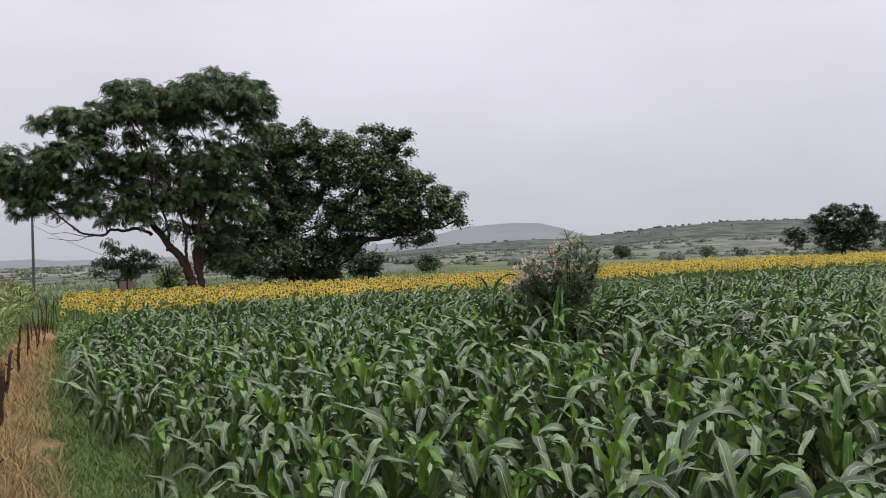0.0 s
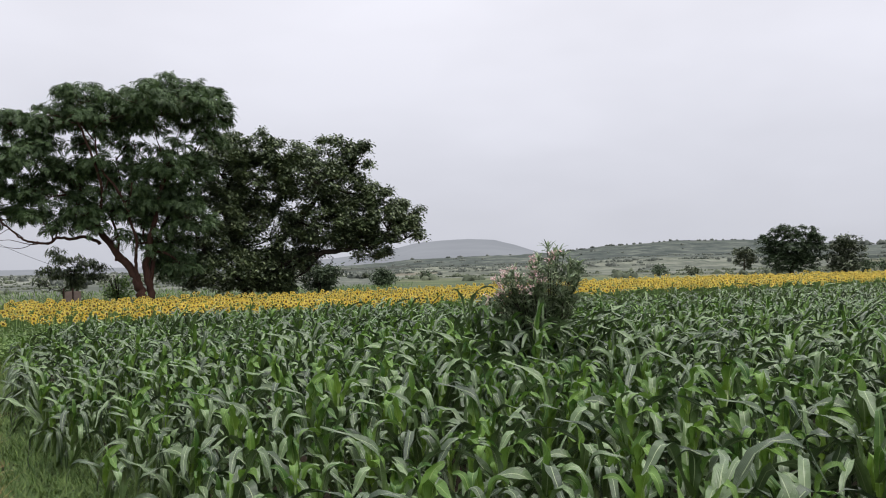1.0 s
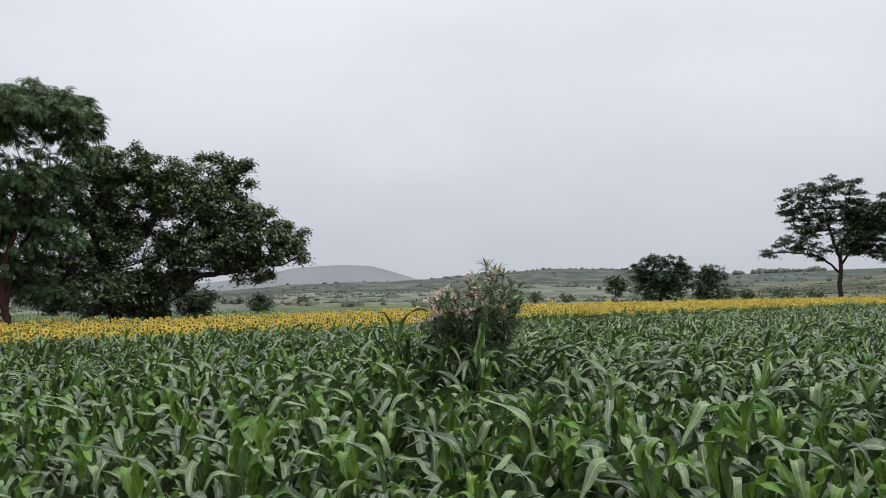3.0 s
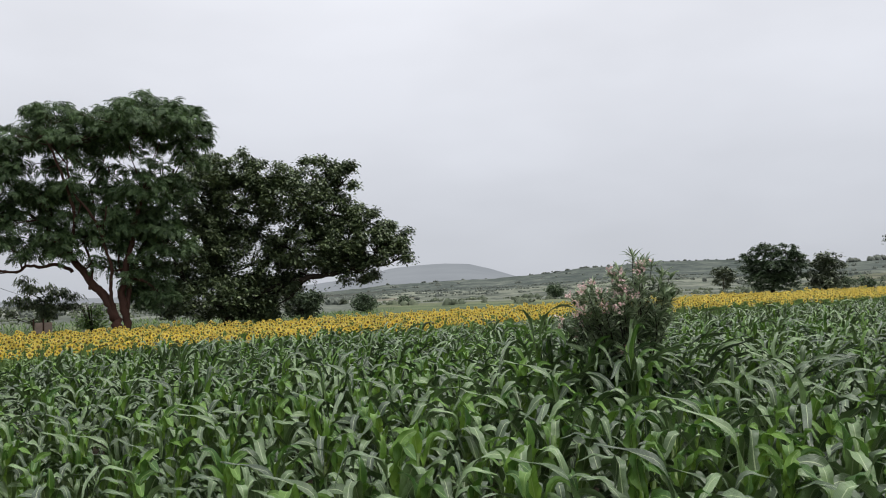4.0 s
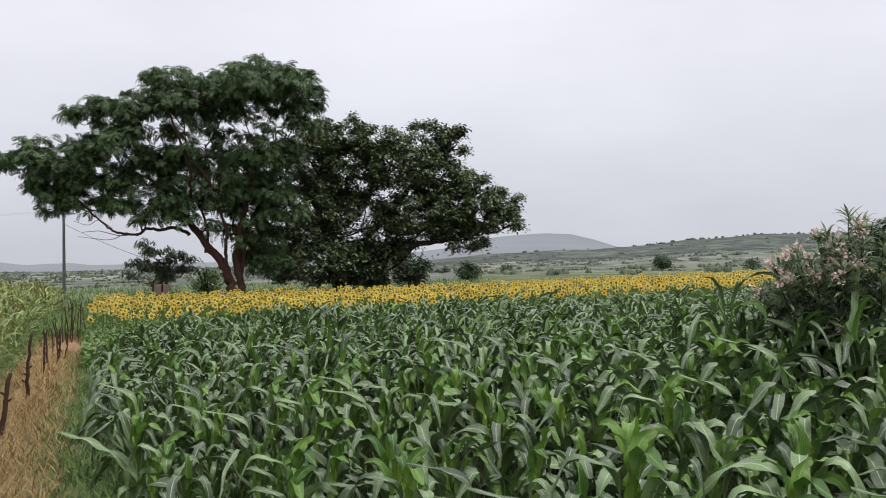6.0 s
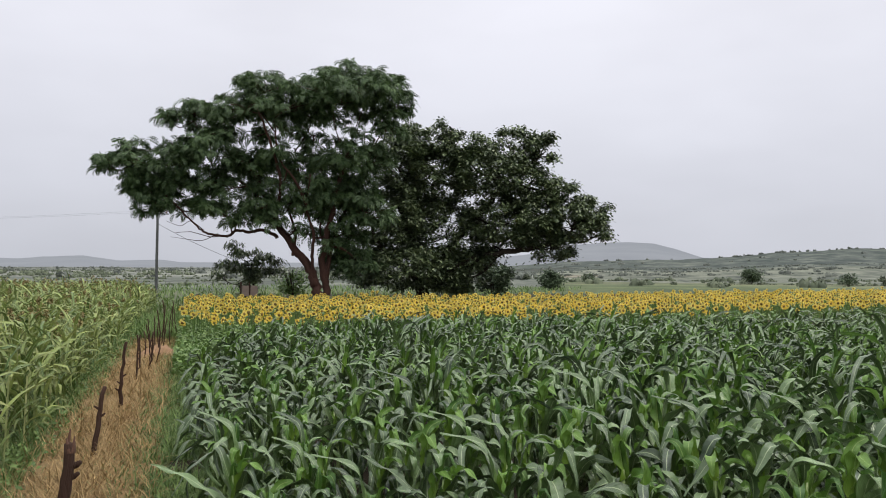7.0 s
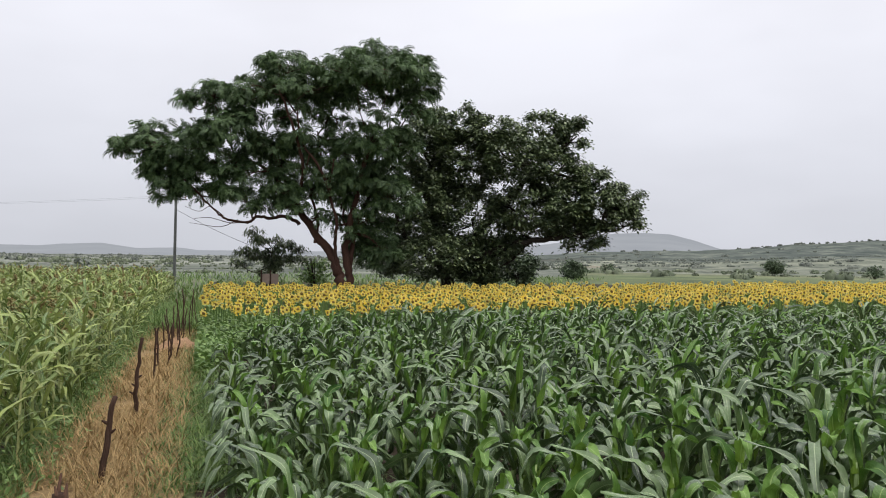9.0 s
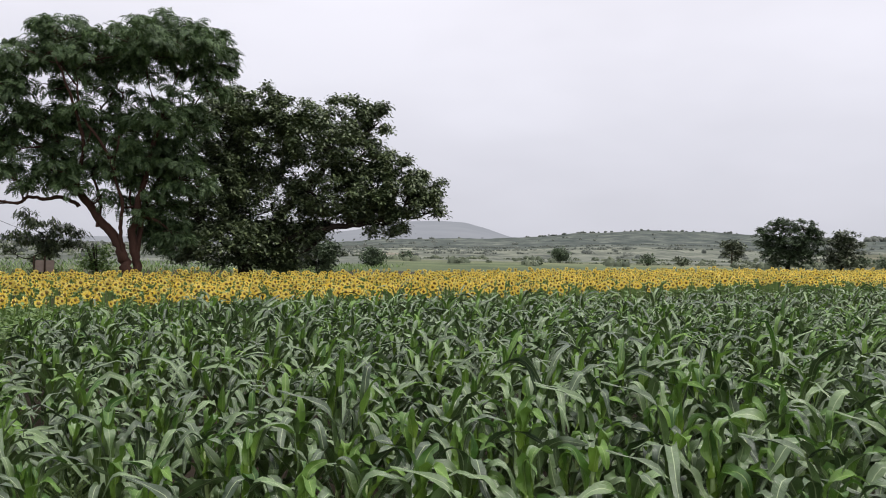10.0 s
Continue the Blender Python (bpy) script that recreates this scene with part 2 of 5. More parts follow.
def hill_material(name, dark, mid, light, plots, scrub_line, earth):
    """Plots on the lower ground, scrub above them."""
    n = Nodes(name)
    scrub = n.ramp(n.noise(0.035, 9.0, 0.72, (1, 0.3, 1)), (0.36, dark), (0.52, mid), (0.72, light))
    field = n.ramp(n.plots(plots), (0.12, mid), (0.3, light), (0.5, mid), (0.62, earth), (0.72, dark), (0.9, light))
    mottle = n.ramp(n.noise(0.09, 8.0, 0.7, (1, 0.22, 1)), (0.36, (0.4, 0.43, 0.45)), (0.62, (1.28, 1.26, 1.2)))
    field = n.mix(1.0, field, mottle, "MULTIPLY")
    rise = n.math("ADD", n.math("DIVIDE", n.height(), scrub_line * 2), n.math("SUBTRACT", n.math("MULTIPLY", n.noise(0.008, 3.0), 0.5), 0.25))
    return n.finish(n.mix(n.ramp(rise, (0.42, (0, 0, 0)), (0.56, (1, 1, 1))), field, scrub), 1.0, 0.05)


M_LAND = land_material()
# Field soil, darkened so that gaps between the plants read as deep shade.
M_SOIL = soil_material("dark_field_soil", (0.024, 0.018, 0.013), (0.055, 0.040, 0.027), 1.1)
M_STRAW = soil_material("straw_covered_earth", (0.20, 0.130, 0.062), (0.34, 0.245, 0.13), 1.4)
M_MOUND = soil_material("red_earth", (0.27, 0.155, 0.09), (0.44, 0.29, 0.18), 3.0)
# The plain's plots are greyed and paled: haze put into the colour.
M_PLAIN = hill_material("hazy_plain", (0.13, 0.142, 0.122), (0.155, 0.168, 0.145), (0.195, 0.205, 0.18), (0.008, 0.0013, 0), 40, (0.17, 0.165, 0.14))
# Hill greens are greyed and slightly blued, with distance haze in the colour.
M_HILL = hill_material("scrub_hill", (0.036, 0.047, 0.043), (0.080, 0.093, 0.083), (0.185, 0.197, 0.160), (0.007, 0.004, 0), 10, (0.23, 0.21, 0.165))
M_SLOPE = hill_material("terraced_slope", (0.062, 0.074, 0.054), (0.095, 0.103, 0.072), (0.145, 0.145, 0.105), (0.006, 0.020, 0), 24, (0.19, 0.14, 0.11))


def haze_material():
    """Far hills: a plain backdrop of distance, its mist painted as a grey glow."""
    n = Nodes("painted_mist_glow")
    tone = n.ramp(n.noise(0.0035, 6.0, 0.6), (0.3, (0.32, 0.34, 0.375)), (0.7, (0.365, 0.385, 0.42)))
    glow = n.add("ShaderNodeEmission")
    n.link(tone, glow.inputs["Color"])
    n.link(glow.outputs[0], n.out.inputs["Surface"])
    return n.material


M_MIST = haze_material()


# ---------------------------------------------------------------- mesh helpers
class Geo:
    """Gathers vertices, faces and leaf coordinates, and makes one mesh of them."""

    def __init__(self):
        self.v, self.f, self.uv, self.count = [], [], [], 0

    def add(self, verts, faces, uv=None):
        verts = np.asarray(verts, float).reshape(-1, 3)
        self.v.append(verts)
        self.f.append(np.asarray(faces, int) + self.count)
        self.uv.append(np.zeros((len(verts), 2)) if uv is None else np.asarray(uv, float).reshape(-1, 2))
        self.count += len(verts)
        return self

    def tube(self, pts, radii, sides=6, cap=True, lump=0.0, rng=None):
        pts, radii = np.asarray(pts, float), np.asarray(radii, float)
        tan = np.gradient(pts, axis=0)
        tan /= np.linalg.norm(tan, axis=1, keepdims=True) + 1e-9
        ref = np.array([0.0, 0.0, 1.0]) if abs(tan[:, 2].mean()) < 0.8 else np.array([1.0, 0.0, 0.0])
        a = np.cross(tan, ref)
        a /= np.linalg.norm(a, axis=1, keepdims=True) + 1e-9
        b = np.cross(tan, a)
        ang = np.arange(sides) * 2 * np.pi / sides
        r = radii[:, None] * (np.ones(sides) if rng is None else 1 + lump * rng.uniform(-1, 1, (len(pts), sides)))
        ring = pts[:, None] + r[..., None] * (np.cos(ang)[None, :, None] * a[:, None] + np.sin(ang)[None, :, None] * b[:, None])
        k = np.arange(len(pts) - 1)[:, None] * sides
        j = np.arange(sides)[None]
        quads = np.stack([k + j, k + (j + 1) % sides, k + sides + (j + 1) % sides, k + sides + j], -1).reshape(-1, 4)
        self.add(ring, quads)
        if cap:
            base = self.count
            self.add([pts[-1] + tan[-1] * radii[-1] * 0.4], np.zeros((0, 4), int))
            first = base - sides
            tri = np.stack([first + np.arange(sides), first + (np.arange(sides) + 1) % sides, np.full(sides, base), np.full(sides, base)], -1)
            self.f.append(tri)
        return self

    def mesh(self, name, smooth=True):
        v = np.concatenate(self.v)
        f = np.concatenate(self.f) if self.f else np.zeros((0, 4), int)
        tri = f[:, 2] == f[:, 3]
        sizes = np.where(tri, 3, 4)
        keep = np.ones((len(f), 4), bool)
        keep[tri, 3] = False
        loops = f[keep]
        me = bpy.data.meshes.new(name)
        me.vertices.add(len(v))
        me.vertices.foreach_set("co", v.ravel())
        me.loops.add(len(loops))
        me.loops.foreach_set("vertex_index", loops.astype(np.int32))
        me.polygons.add(len(f))
        me.polygons.foreach_set("loop_start", np.r_[0, np.cumsum(sizes)[:-1]].astype(np.int32))
        me.polygons.foreach_set("use_smooth", np.full(len(f), smooth))
        layer = me.uv_layers.new(name="UVMap")
        layer.data.foreach_set("uv", np.concatenate(self.uv)[loops].ravel())
        me.update(calc_edges=True)
        return me


def thing(name, label, category, group="", kind="", m=None):
    """An Empty at a thing's base, for its parts."""
    ob = tagged(new(name), label, category, group, kind)
    ob.empty_display_size = 0.1
    if m is not None:
        ob.matrix_basis = m
    return ob


def part(name, mesh, material, parent=None, label=""):
    ob = new(name, mesh)
    if material is not None and not mesh.materials:
        mesh.materials.append(material)
    if parent is not None:
        ob.parent = parent
    return tagged(ob, label)


def blades(rng, base, az, rise, bend, length, width, seg=5, across=3, fold=0.25, twist=0.0, wave=0.0, power=1.3, prof=None, crumple=0.0):
    """Long leaves, all at once: they leave base in the direction az at the angle rise, and bend down along their length."""
    base = np.asarray(base, float)
    count = len(base)
    az, rise, bend, length, width = (np.broadcast_to(np.asarray(q, float), (count,)) for q in (az, rise, bend, length, width))
    s = np.linspace(0, 1, seg + 1)
    el = rise[:, None] - bend[:, None] * s[None] ** power
    yaw = az[:, None] + 0 * el
    if crumple:
        el = el + np.cumsum(rng.normal(0, crumple, el.shape), 1) * s[None]
        yaw = yaw + np.cumsum(rng.normal(0, crumple, el.shape), 1) * s[None]
    step = np.stack([np.cos(el) * np.cos(yaw), np.cos(el) * np.sin(yaw), np.sin(el)], -1)
    mid = (step[:, 1:] + step[:, :-1]) / 2 * (length / seg)[:, None, None]
    line = np.concatenate([np.zeros((count, 1, 3)), np.cumsum(mid, 1)], 1) + base[:, None]
    flat = np.stack([-np.sin(az), np.cos(az), 0 * az], -1)[:, None] * np.ones((1, seg + 1, 1))
    up = np.cross(step, flat)
    turn = (rng.normal(0, 1, count) * twist)[:, None] * s[None] if twist else np.zeros((count, seg + 1))
    side = flat * np.cos(turn)[..., None] + up * np.sin(turn)[..., None]
    lift = up * np.cos(turn)[..., None] - flat * np.sin(turn)[..., None]
    shape = prof(s) if prof else np.clip(np.sin(np.pi * np.clip(0.16 + 0.84 * s, 0, 1)) ** 0.75, 0.02, 1)
    half = (width / 2)[:, None] * shape[None]
    if across == 3:
        edge = wave * half * rng.normal(0, 1, (count, seg + 1)) if wave else 0 * half
        edge2 = wave * half * rng.normal(0, 1, (count, seg + 1)) if wave else 0 * half
        v = np.stack([line - side * half[..., None] + lift * (half * fold + edge)[..., None], line,
                      line + side * half[..., None] + lift * (half * fold + edge2)[..., None]], 2)
        us = (0.0, 0.5, 1.0)
    else:
        v = np.stack([line - side * half[..., None], line + side * half[..., None]], 2)
        us = (0.0, 1.0)
    n = len(us)
    uv = np.stack(np.broadcast_arrays(np.array(us)[None, None], s[None, :, None]), -1) * np.ones((count, 1, 1, 1))
    k = np.arange(seg)[:, None] * n
    j = np.arange(n - 1)[None]
    quad = np.stack([k + j, k + j + 1, k + n + j + 1, k + n + j], -1).reshape(-1, 4)
    faces = (quad[None] + (np.arange(count) * (seg + 1) * n)[:, None, None]).reshape(-1, 4)
    return v.reshape(-1, 3), faces, uv.reshape(-1, 2)


def leaflets(rng, centre, length, width, droop=0.3, spread=1.0, toward=None, level=1.0):
    """Small leaves, each of two folded halves, turned every way with a drooping tendency."""
    count = len(centre)
    az = rng.uniform(0, 2 * np.pi, count) if toward is None else toward + rng.normal(0, 0.5, count)
    el = rng.normal(-droop, 0.45 * spread, count)
    d = np.stack([np.cos(el) * np.cos(az), np.cos(el) * np.sin(az), np.sin(el)], -1)
    flat = np.stack([-np.sin(az), np.cos(az), 0 * az], -1)
    up = np.cross(d, flat)
    tilt = rng.normal(0, 0.6 * spread * level, count)[:, None]
    side = flat * np.cos(tilt) + up * np.sin(tilt)
    lift = np.cross(side, d)
    ln = (length * rng.uniform(0.65, 1.3, count))[:, None]
    wd = (width * rng.uniform(0.7, 1.25, count))[:, None]
    centre = np.asarray(centre)
    v = np.stack([centre - d * ln / 2, centre + d * ln / 2, centre - d * ln * 0.05 - side * wd / 2 - lift * wd * 0.12, centre - d * ln * 0.05 + side * wd / 2 - lift * wd * 0.12], 1)
    idx = np.arange(count)[:, None] * 4
    f = np.concatenate([idx + np.array([[0, 2, 1, 1]]), idx + np.array([[0, 1, 3, 3]])])
    uv = np.tile(np.array([[0.5, 0], [0.5, 1], [0, 0.5], [1, 0.5]]), (count, 1))
    return v.reshape(-1, 3), f, uv


# ---------------------------------------------------------------- the plan
# The path runs from the first post along WAY; ACROSS points to the maize side.
FOOT, WAY, ACROSS = np.array([-7.08, 12.45]), np.array([-0.54, 0.842]), np.array([0.842, 0.54])


def shift(along):
    return np.where(np.asarray(along) < 0, -0.035 * np.asarray(along), 0.0)


def place(along, right):
    """The plan's x, y of a place beside the path, whose middle line swings a little."""
    along, right = np.asarray(along, float), np.asarray(right, float)
    return FOOT + along[..., None] * WAY + (right + shift(along))[..., None] * ACROSS


def beside(x, y):
    d = np.stack([np.asarray(x) - FOOT[0], np.asarray(y) - FOOT[1]], -1)
    along = d @ WAY
    return along, d @ ACROSS - shift(along)


def near_edge(x):
    return 19.8 + 0.79 * (x + 12.6)


def far_edge(x):
    return 35.5 + 0.72 * (x + 19.0)


def from_start(azimuth, distance):
    a = radians(azimuth)
    return -0.5 + distance * math.sin(a), 3.9 + distance * math.cos(a)


# ---------------------------------------------------------------- ground and distance
def build_ground():
    rng = np.random.default_rng(1)
    radii = np.r_[0, np.geomspace(2, 4600, 70)]
    ang = np.linspace(0, 2 * np.pi, 145)[:-1]
    x, y = radii[:, None] * np.cos(ang), radii[:, None] * np.sin(ang)
    rough = np.clip(radii[:, None] - 3, 0, 40) / 40 * 0.05
    z = rough * rng.normal(0, 1, x.shape)
    z -= np.clip((radii[:, None] - 130) / 400, 0, 1) * 0.6
    g = Geo()
    k, j = np.arange(len(radii) - 1)[:, None] * len(ang), np.arange(len(ang))[None]
    jn = (j + 1) % len(ang)
    g.add(np.stack([x, y, z - 0.02], -1), np.stack([k + j, k + jn, k + len(ang) + jn, k + len(ang) + j], -1).reshape(-1, 4))
    tagged(part("ground", g.mesh("ground"), M_LAND), "open farm land in green and tan strips reaching the hills", "ground", kind="structure")


def strip_sheet(name, start, end, left, right, z, material, label, step=0.35, lanes=9, bumps=0.03, seed=3, frayed=0.09):
    rng = np.random.default_rng(seed)
    a = np.arange(start, end, step)
    r = np.linspace(left, right, lanes)
    aa, rr = np.meshgrid(a, r, indexing="ij")
    edge = np.where((rr == left) | (rr == right), 1, 0)
    xy = place(aa, rr + edge * rng.normal(0, frayed, aa.shape))
    zz = z + np.abs(rng.normal(0, bumps, aa.shape)) * (1 - edge)
    k, j = np.arange(len(a) - 1)[:, None] * lanes, np.arange(lanes - 1)[None]
    g = Geo().add(np.concatenate([xy, zz[..., None]], -1), np.stack([k + j, k + j + 1, k + lanes + j + 1, k + lanes + j], -1).reshape(-1, 4))
    return tagged(part(name, g.mesh(name), material), label, name.replace("_", " "), kind="structure")


FAR_RIDGE = ((-75, -52, -48, -46.5, -45.6, -44.7, -42.7, -41.5, -39.1, -38, -37, -35.7, -34.5, -33.3, -29.3, -22, -14, -9.5, -7.5, -5.8, -4, -2.2, -0.8, 0.8, 3, 8, 20),
             (0.8, 1.4, 1.45, 1.3, 0.95, 0.80, 0.80, 0.95, 1.02, 0.88, 0.72, 0.80, 0.82, 0.66, 0.68, 0.78, 1.0, 1.5, 2.02, 2.15, 2.24, 2.12, 1.75, 1.2, 0.7, 0.5, 0.4), 2900, 4300, 0.75)
LEFT_PLAIN = ((-75, -52, -40, -30, -22, -15, -9), (0.25, 0.22, 0.3, 0.35, 0.4, 0.35, 0.1), 70, 2400, 0.9)
MID_HILL = ((-30, -20, -11, -8, -4, 0, 1.8, 3.2, 5, 8, 9.6, 11.4, 13.4, 15, 18, 21, 23, 28, 34, 40, 60),
            (0.1, 0.3, 0.65, 0.9, 1.02, 1.12, 1.2, 1.3, 1.52, 1.66, 1.76, 1.72, 1.70, 1.62, 1.4, 1.15, 1.2, 1.3, 1.4, 1.3, 1.0), 230, 1500, 1.5)
SLOPE = ((17, 20, 25, 29, 32, 33.5, 35, 36, 38.1, 42, 52, 66), (0.0, 0.25, 0.55, 0.85, 1.2, 1.55, 1.85, 2.1, 2.55, 3.3, 3.6, 2.2), 190, 620, 1.1)


def hill_height(table, azimuth, dist):
    """The height of a range of hills whose skyline is seen at the table's angles."""
    azimuths, angles, near, far, power = table
    s = np.clip((dist - near) / (far - near), 0, 1)
    return (np.tan(np.radians(np.interp(azimuth, azimuths, angles))) * far + 1.5) * s**power - 0.2 * (1 - s)


def ridge(name, table, material, label, wobble, seed):
    rng = np.random.default_rng(seed)
    azimuths, _, near, far, _ = table
    a = np.linspace(azimuths[0], azimuths[-1], 300)
    dist = np.linspace(near, far, 18)
    height = hill_height(table, a[:, None], dist[None])
    s = (dist - near) / (far - near)
    rough = np.convolve(rng.normal(0, 1, 304), np.ones(5) / 5, "valid")
    height += rough[:, None] * far * 0.00035 * wobble * s[None] + rng.normal(0, 1, height.shape) * far * 0.0006 * (s * (1 - s))[None]
    dist = np.r_[dist, far * 1.25]
    height = np.concatenate([height, np.full((len(a), 1), -8.0)], 1)
    x = -0.5 + np.sin(np.radians(a))[:, None] * dist
    y = 3.9 + np.cos(np.radians(a))[:, None] * dist
    n = len(dist)
    k, j = np.arange(len(a) - 1)[:, None] * n, np.arange(n - 1)[None]
    g = Geo().add(np.stack([x, y, height], -1), np.stack([k + j, k + n + j, k + n + j + 1, k + j + 1], -1).reshape(-1, 4))
    return tagged(part(name, g.mesh(name), material), label, "hill", kind="structure")


def build_distance():
    ridge("backdrop_far", FAR_RIDGE, M_MIST, "hills on the horizon, their grey mist painted as a glow", 1.0, 6)
    ridge("backdrop_plain", LEFT_PLAIN, M_PLAIN, "plain rising towards the hills, haze painted into its grey", 1.0, 9)
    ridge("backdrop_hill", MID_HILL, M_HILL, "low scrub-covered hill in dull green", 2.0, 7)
    ridge("backdrop_slope", SLOPE, M_SLOPE, "terraced slope of bare earth and scrub", 2.0, 8)


def blobs(rng, centres, size, count, leaf):
    """Bushes, each of two or three knobbly lumps with loose leaf tufts all over them."""
    lumps, tufts = Geo(), []
    seg, rows = 6, 3
    lon, lat = np.meshgrid(np.arange(seg) * 2 * np.pi / seg, np.radians(np.linspace(-30, 72, rows)))
    unit = np.stack([np.cos(lat) * np.cos(lon), np.cos(lat) * np.sin(lon), np.sin(lat)], -1).reshape(-1, 3)
    k, j = np.arange(rows - 1)[:, None] * seg, np.arange(seg)[None]
    skin = np.stack([k + j, k + (j + 1) % seg, k + seg + (j + 1) % seg, k + seg + j], -1).reshape(-1, 4)
    for c, r in zip(centres, size):
        parts = rng.integers(2, 4)
        for _ in range(parts):
            at = c + rng.normal(0, 0.5, 3) * r * np.array([1, 1, 0.22])
            wide = r * rng.uniform(0.45, 0.8) * np.array([1, 1, rng.uniform(0.65, 1.0)])
            lumps.add(at + unit * wide * rng.uniform(0.72, 1.22, (len(unit), 1)), skin)
            d = rng.normal(0, 1, (count // parts, 3))
            d[:, 2] = np.abs(d[:, 2]) * 0.9 - 0.1
            d /= np.linalg.norm(d, axis=1, keepdims=True)
            tufts.append(at + d * wide * rng.uniform(0.85, 1.2, (len(d), 1)))
    lumps.add(*leaflets(rng, np.concatenate(tufts), leaf, leaf * 0.7, 0.1, 1.4))
    return np.concatenate(lumps.v), np.concatenate(lumps.f)


def build_scrub():
    rng = np.random.default_rng(12)

    def land(az, dist):
        z = np.full(len(az), -0.2) + np.clip((130 - dist) / 400, -1, 0) * 0.6
        for table in (LEFT_PLAIN, MID_HILL, SLOPE):
            inside = (az > table[0][0]) & (az < table[0][-1]) & (dist > table[2])
            z = np.where(inside, np.maximum(z, hill_height(table, az, dist)), z)
        return z

    def sow(g, az, dist, size, count, leaf):
        x, y = -0.5 + np.sin(np.radians(az)) * dist, 3.9 + np.cos(np.radians(az)) * dist
        g.add(*blobs(rng, np.stack([x, y, land(az, dist) + size * 0.3], -1), size, count, leaf))

    g, pale = Geo(), Geo()
    n = 460
    az = rng.uniform(-50, 44, n)
    dist = 120 * (11.0 ** rng.uniform(0, 1, n) ** 0.7)
    size = rng.uniform(0.6, 1.5, n) * (1 + dist / 700) * np.where(az < -27, 0.8, 1.0)
    few = (az > -14) | (rng.random(n) < 0.4)
    az, dist, size = az[few], dist[few], size[few]
    # far ones and those over the left plain get the haze-painted leaves
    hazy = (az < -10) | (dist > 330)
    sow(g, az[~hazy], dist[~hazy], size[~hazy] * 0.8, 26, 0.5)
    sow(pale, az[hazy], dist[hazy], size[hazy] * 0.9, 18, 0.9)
    # uneven hedgerows along the field banks
    for a0, a1, d, s in ((-18, -5, 215, 0.9), (-8, 16, 260, 1.1), (2, 22, 190, 0.8), (-14, 8, 420, 1.3), (16, 30, 155, 1.25), (20, 40, 240, 0.8), (-12, 16, 560, 1.4), (-10, 14, 700, 1.5),
                         (18, 40, 290, 0.7), (19, 40, 345, 0.7), (22, 40, 400, 0.7), (26, 40, 460, 0.8), (32, 40, 530, 0.8), (-50, -24, 78, 0.42), (-50, -22, 100, 0.45), (-50, -19, 125, 0.5), (-50, -17, 150, 0.55), (-50, -15, 185, 0.7), (-50, -16, 235, 0.8), (-50, -14, 300, 0.8), (-50, -14, 350, 0.8), (-48, -14, 430, 0.9), (-50, -16, 640, 0.9), (-50, -16, 900, 1.2)):
        m = int(radians(a1 - a0) * d / ((0.95 if a1 > -10 else 0.7) * s))
        a = np.linspace(a0, a1, m) + rng.normal(0, 0.05, m)
        swell = np.array([noise.noise((float(q) * 0.9, d * 0.37, 1.0)) for q in a]) + rng.normal(0, 0.16, m)
        keep = swell > (-0.25 if a1 > -10 else -0.05)
        a = a[keep]
        wide = s * (0.55 + 0.9 * np.clip(swell[keep] + 0.1, 0, 1)) * rng.uniform(0.7, 1.15, len(a))
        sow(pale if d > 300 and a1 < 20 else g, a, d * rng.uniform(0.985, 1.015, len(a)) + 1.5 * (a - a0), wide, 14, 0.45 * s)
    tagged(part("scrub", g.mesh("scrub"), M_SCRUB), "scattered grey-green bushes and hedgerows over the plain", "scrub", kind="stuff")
    tagged(part("hazy_scrub", pale.mesh("hazy_scrub"), M_SCRUB_HAZE), "distant bushes with haze painted into their leaf colour", "scrub", kind="stuff")
    # trees along the skyline of the hill
    g = Geo()
    a = np.r_[rng.uniform(2.5, 16, 45), rng.uniform(19, 27, 60), rng.uniform(-8, 2, 8)]
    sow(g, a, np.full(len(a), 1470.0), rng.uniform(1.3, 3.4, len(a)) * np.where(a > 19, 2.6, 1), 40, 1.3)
    tagged(part("skyline_trees", g.mesh("skyline_trees"), M_SCRUB_HAZE), "small trees on the skyline of the hill", "trees", kind="stuff")


# ---------------------------------------------------------------- trees
def curve_points(pts, steps=5):
    """A smooth line through points."""
    pts = np.asarray(pts, float)
    p = np.concatenate([[2 * pts[0] - pts[1]], pts, [2 * pts[-1] - pts[-2]]])
    out = []
    for i in range(len(pts) - 1):
        for t in np.linspace(0, 1, steps, endpoint=False):
            a, b, c, d = p[i : i + 4]
            out.append(0.5 * (2 * b + (c - a) * t + (2 * a - 5 * b + 4 * c - d) * t * t + (3 * b - a - 3 * c + d) * t**3))
    return np.array(out + [pts[-1]])


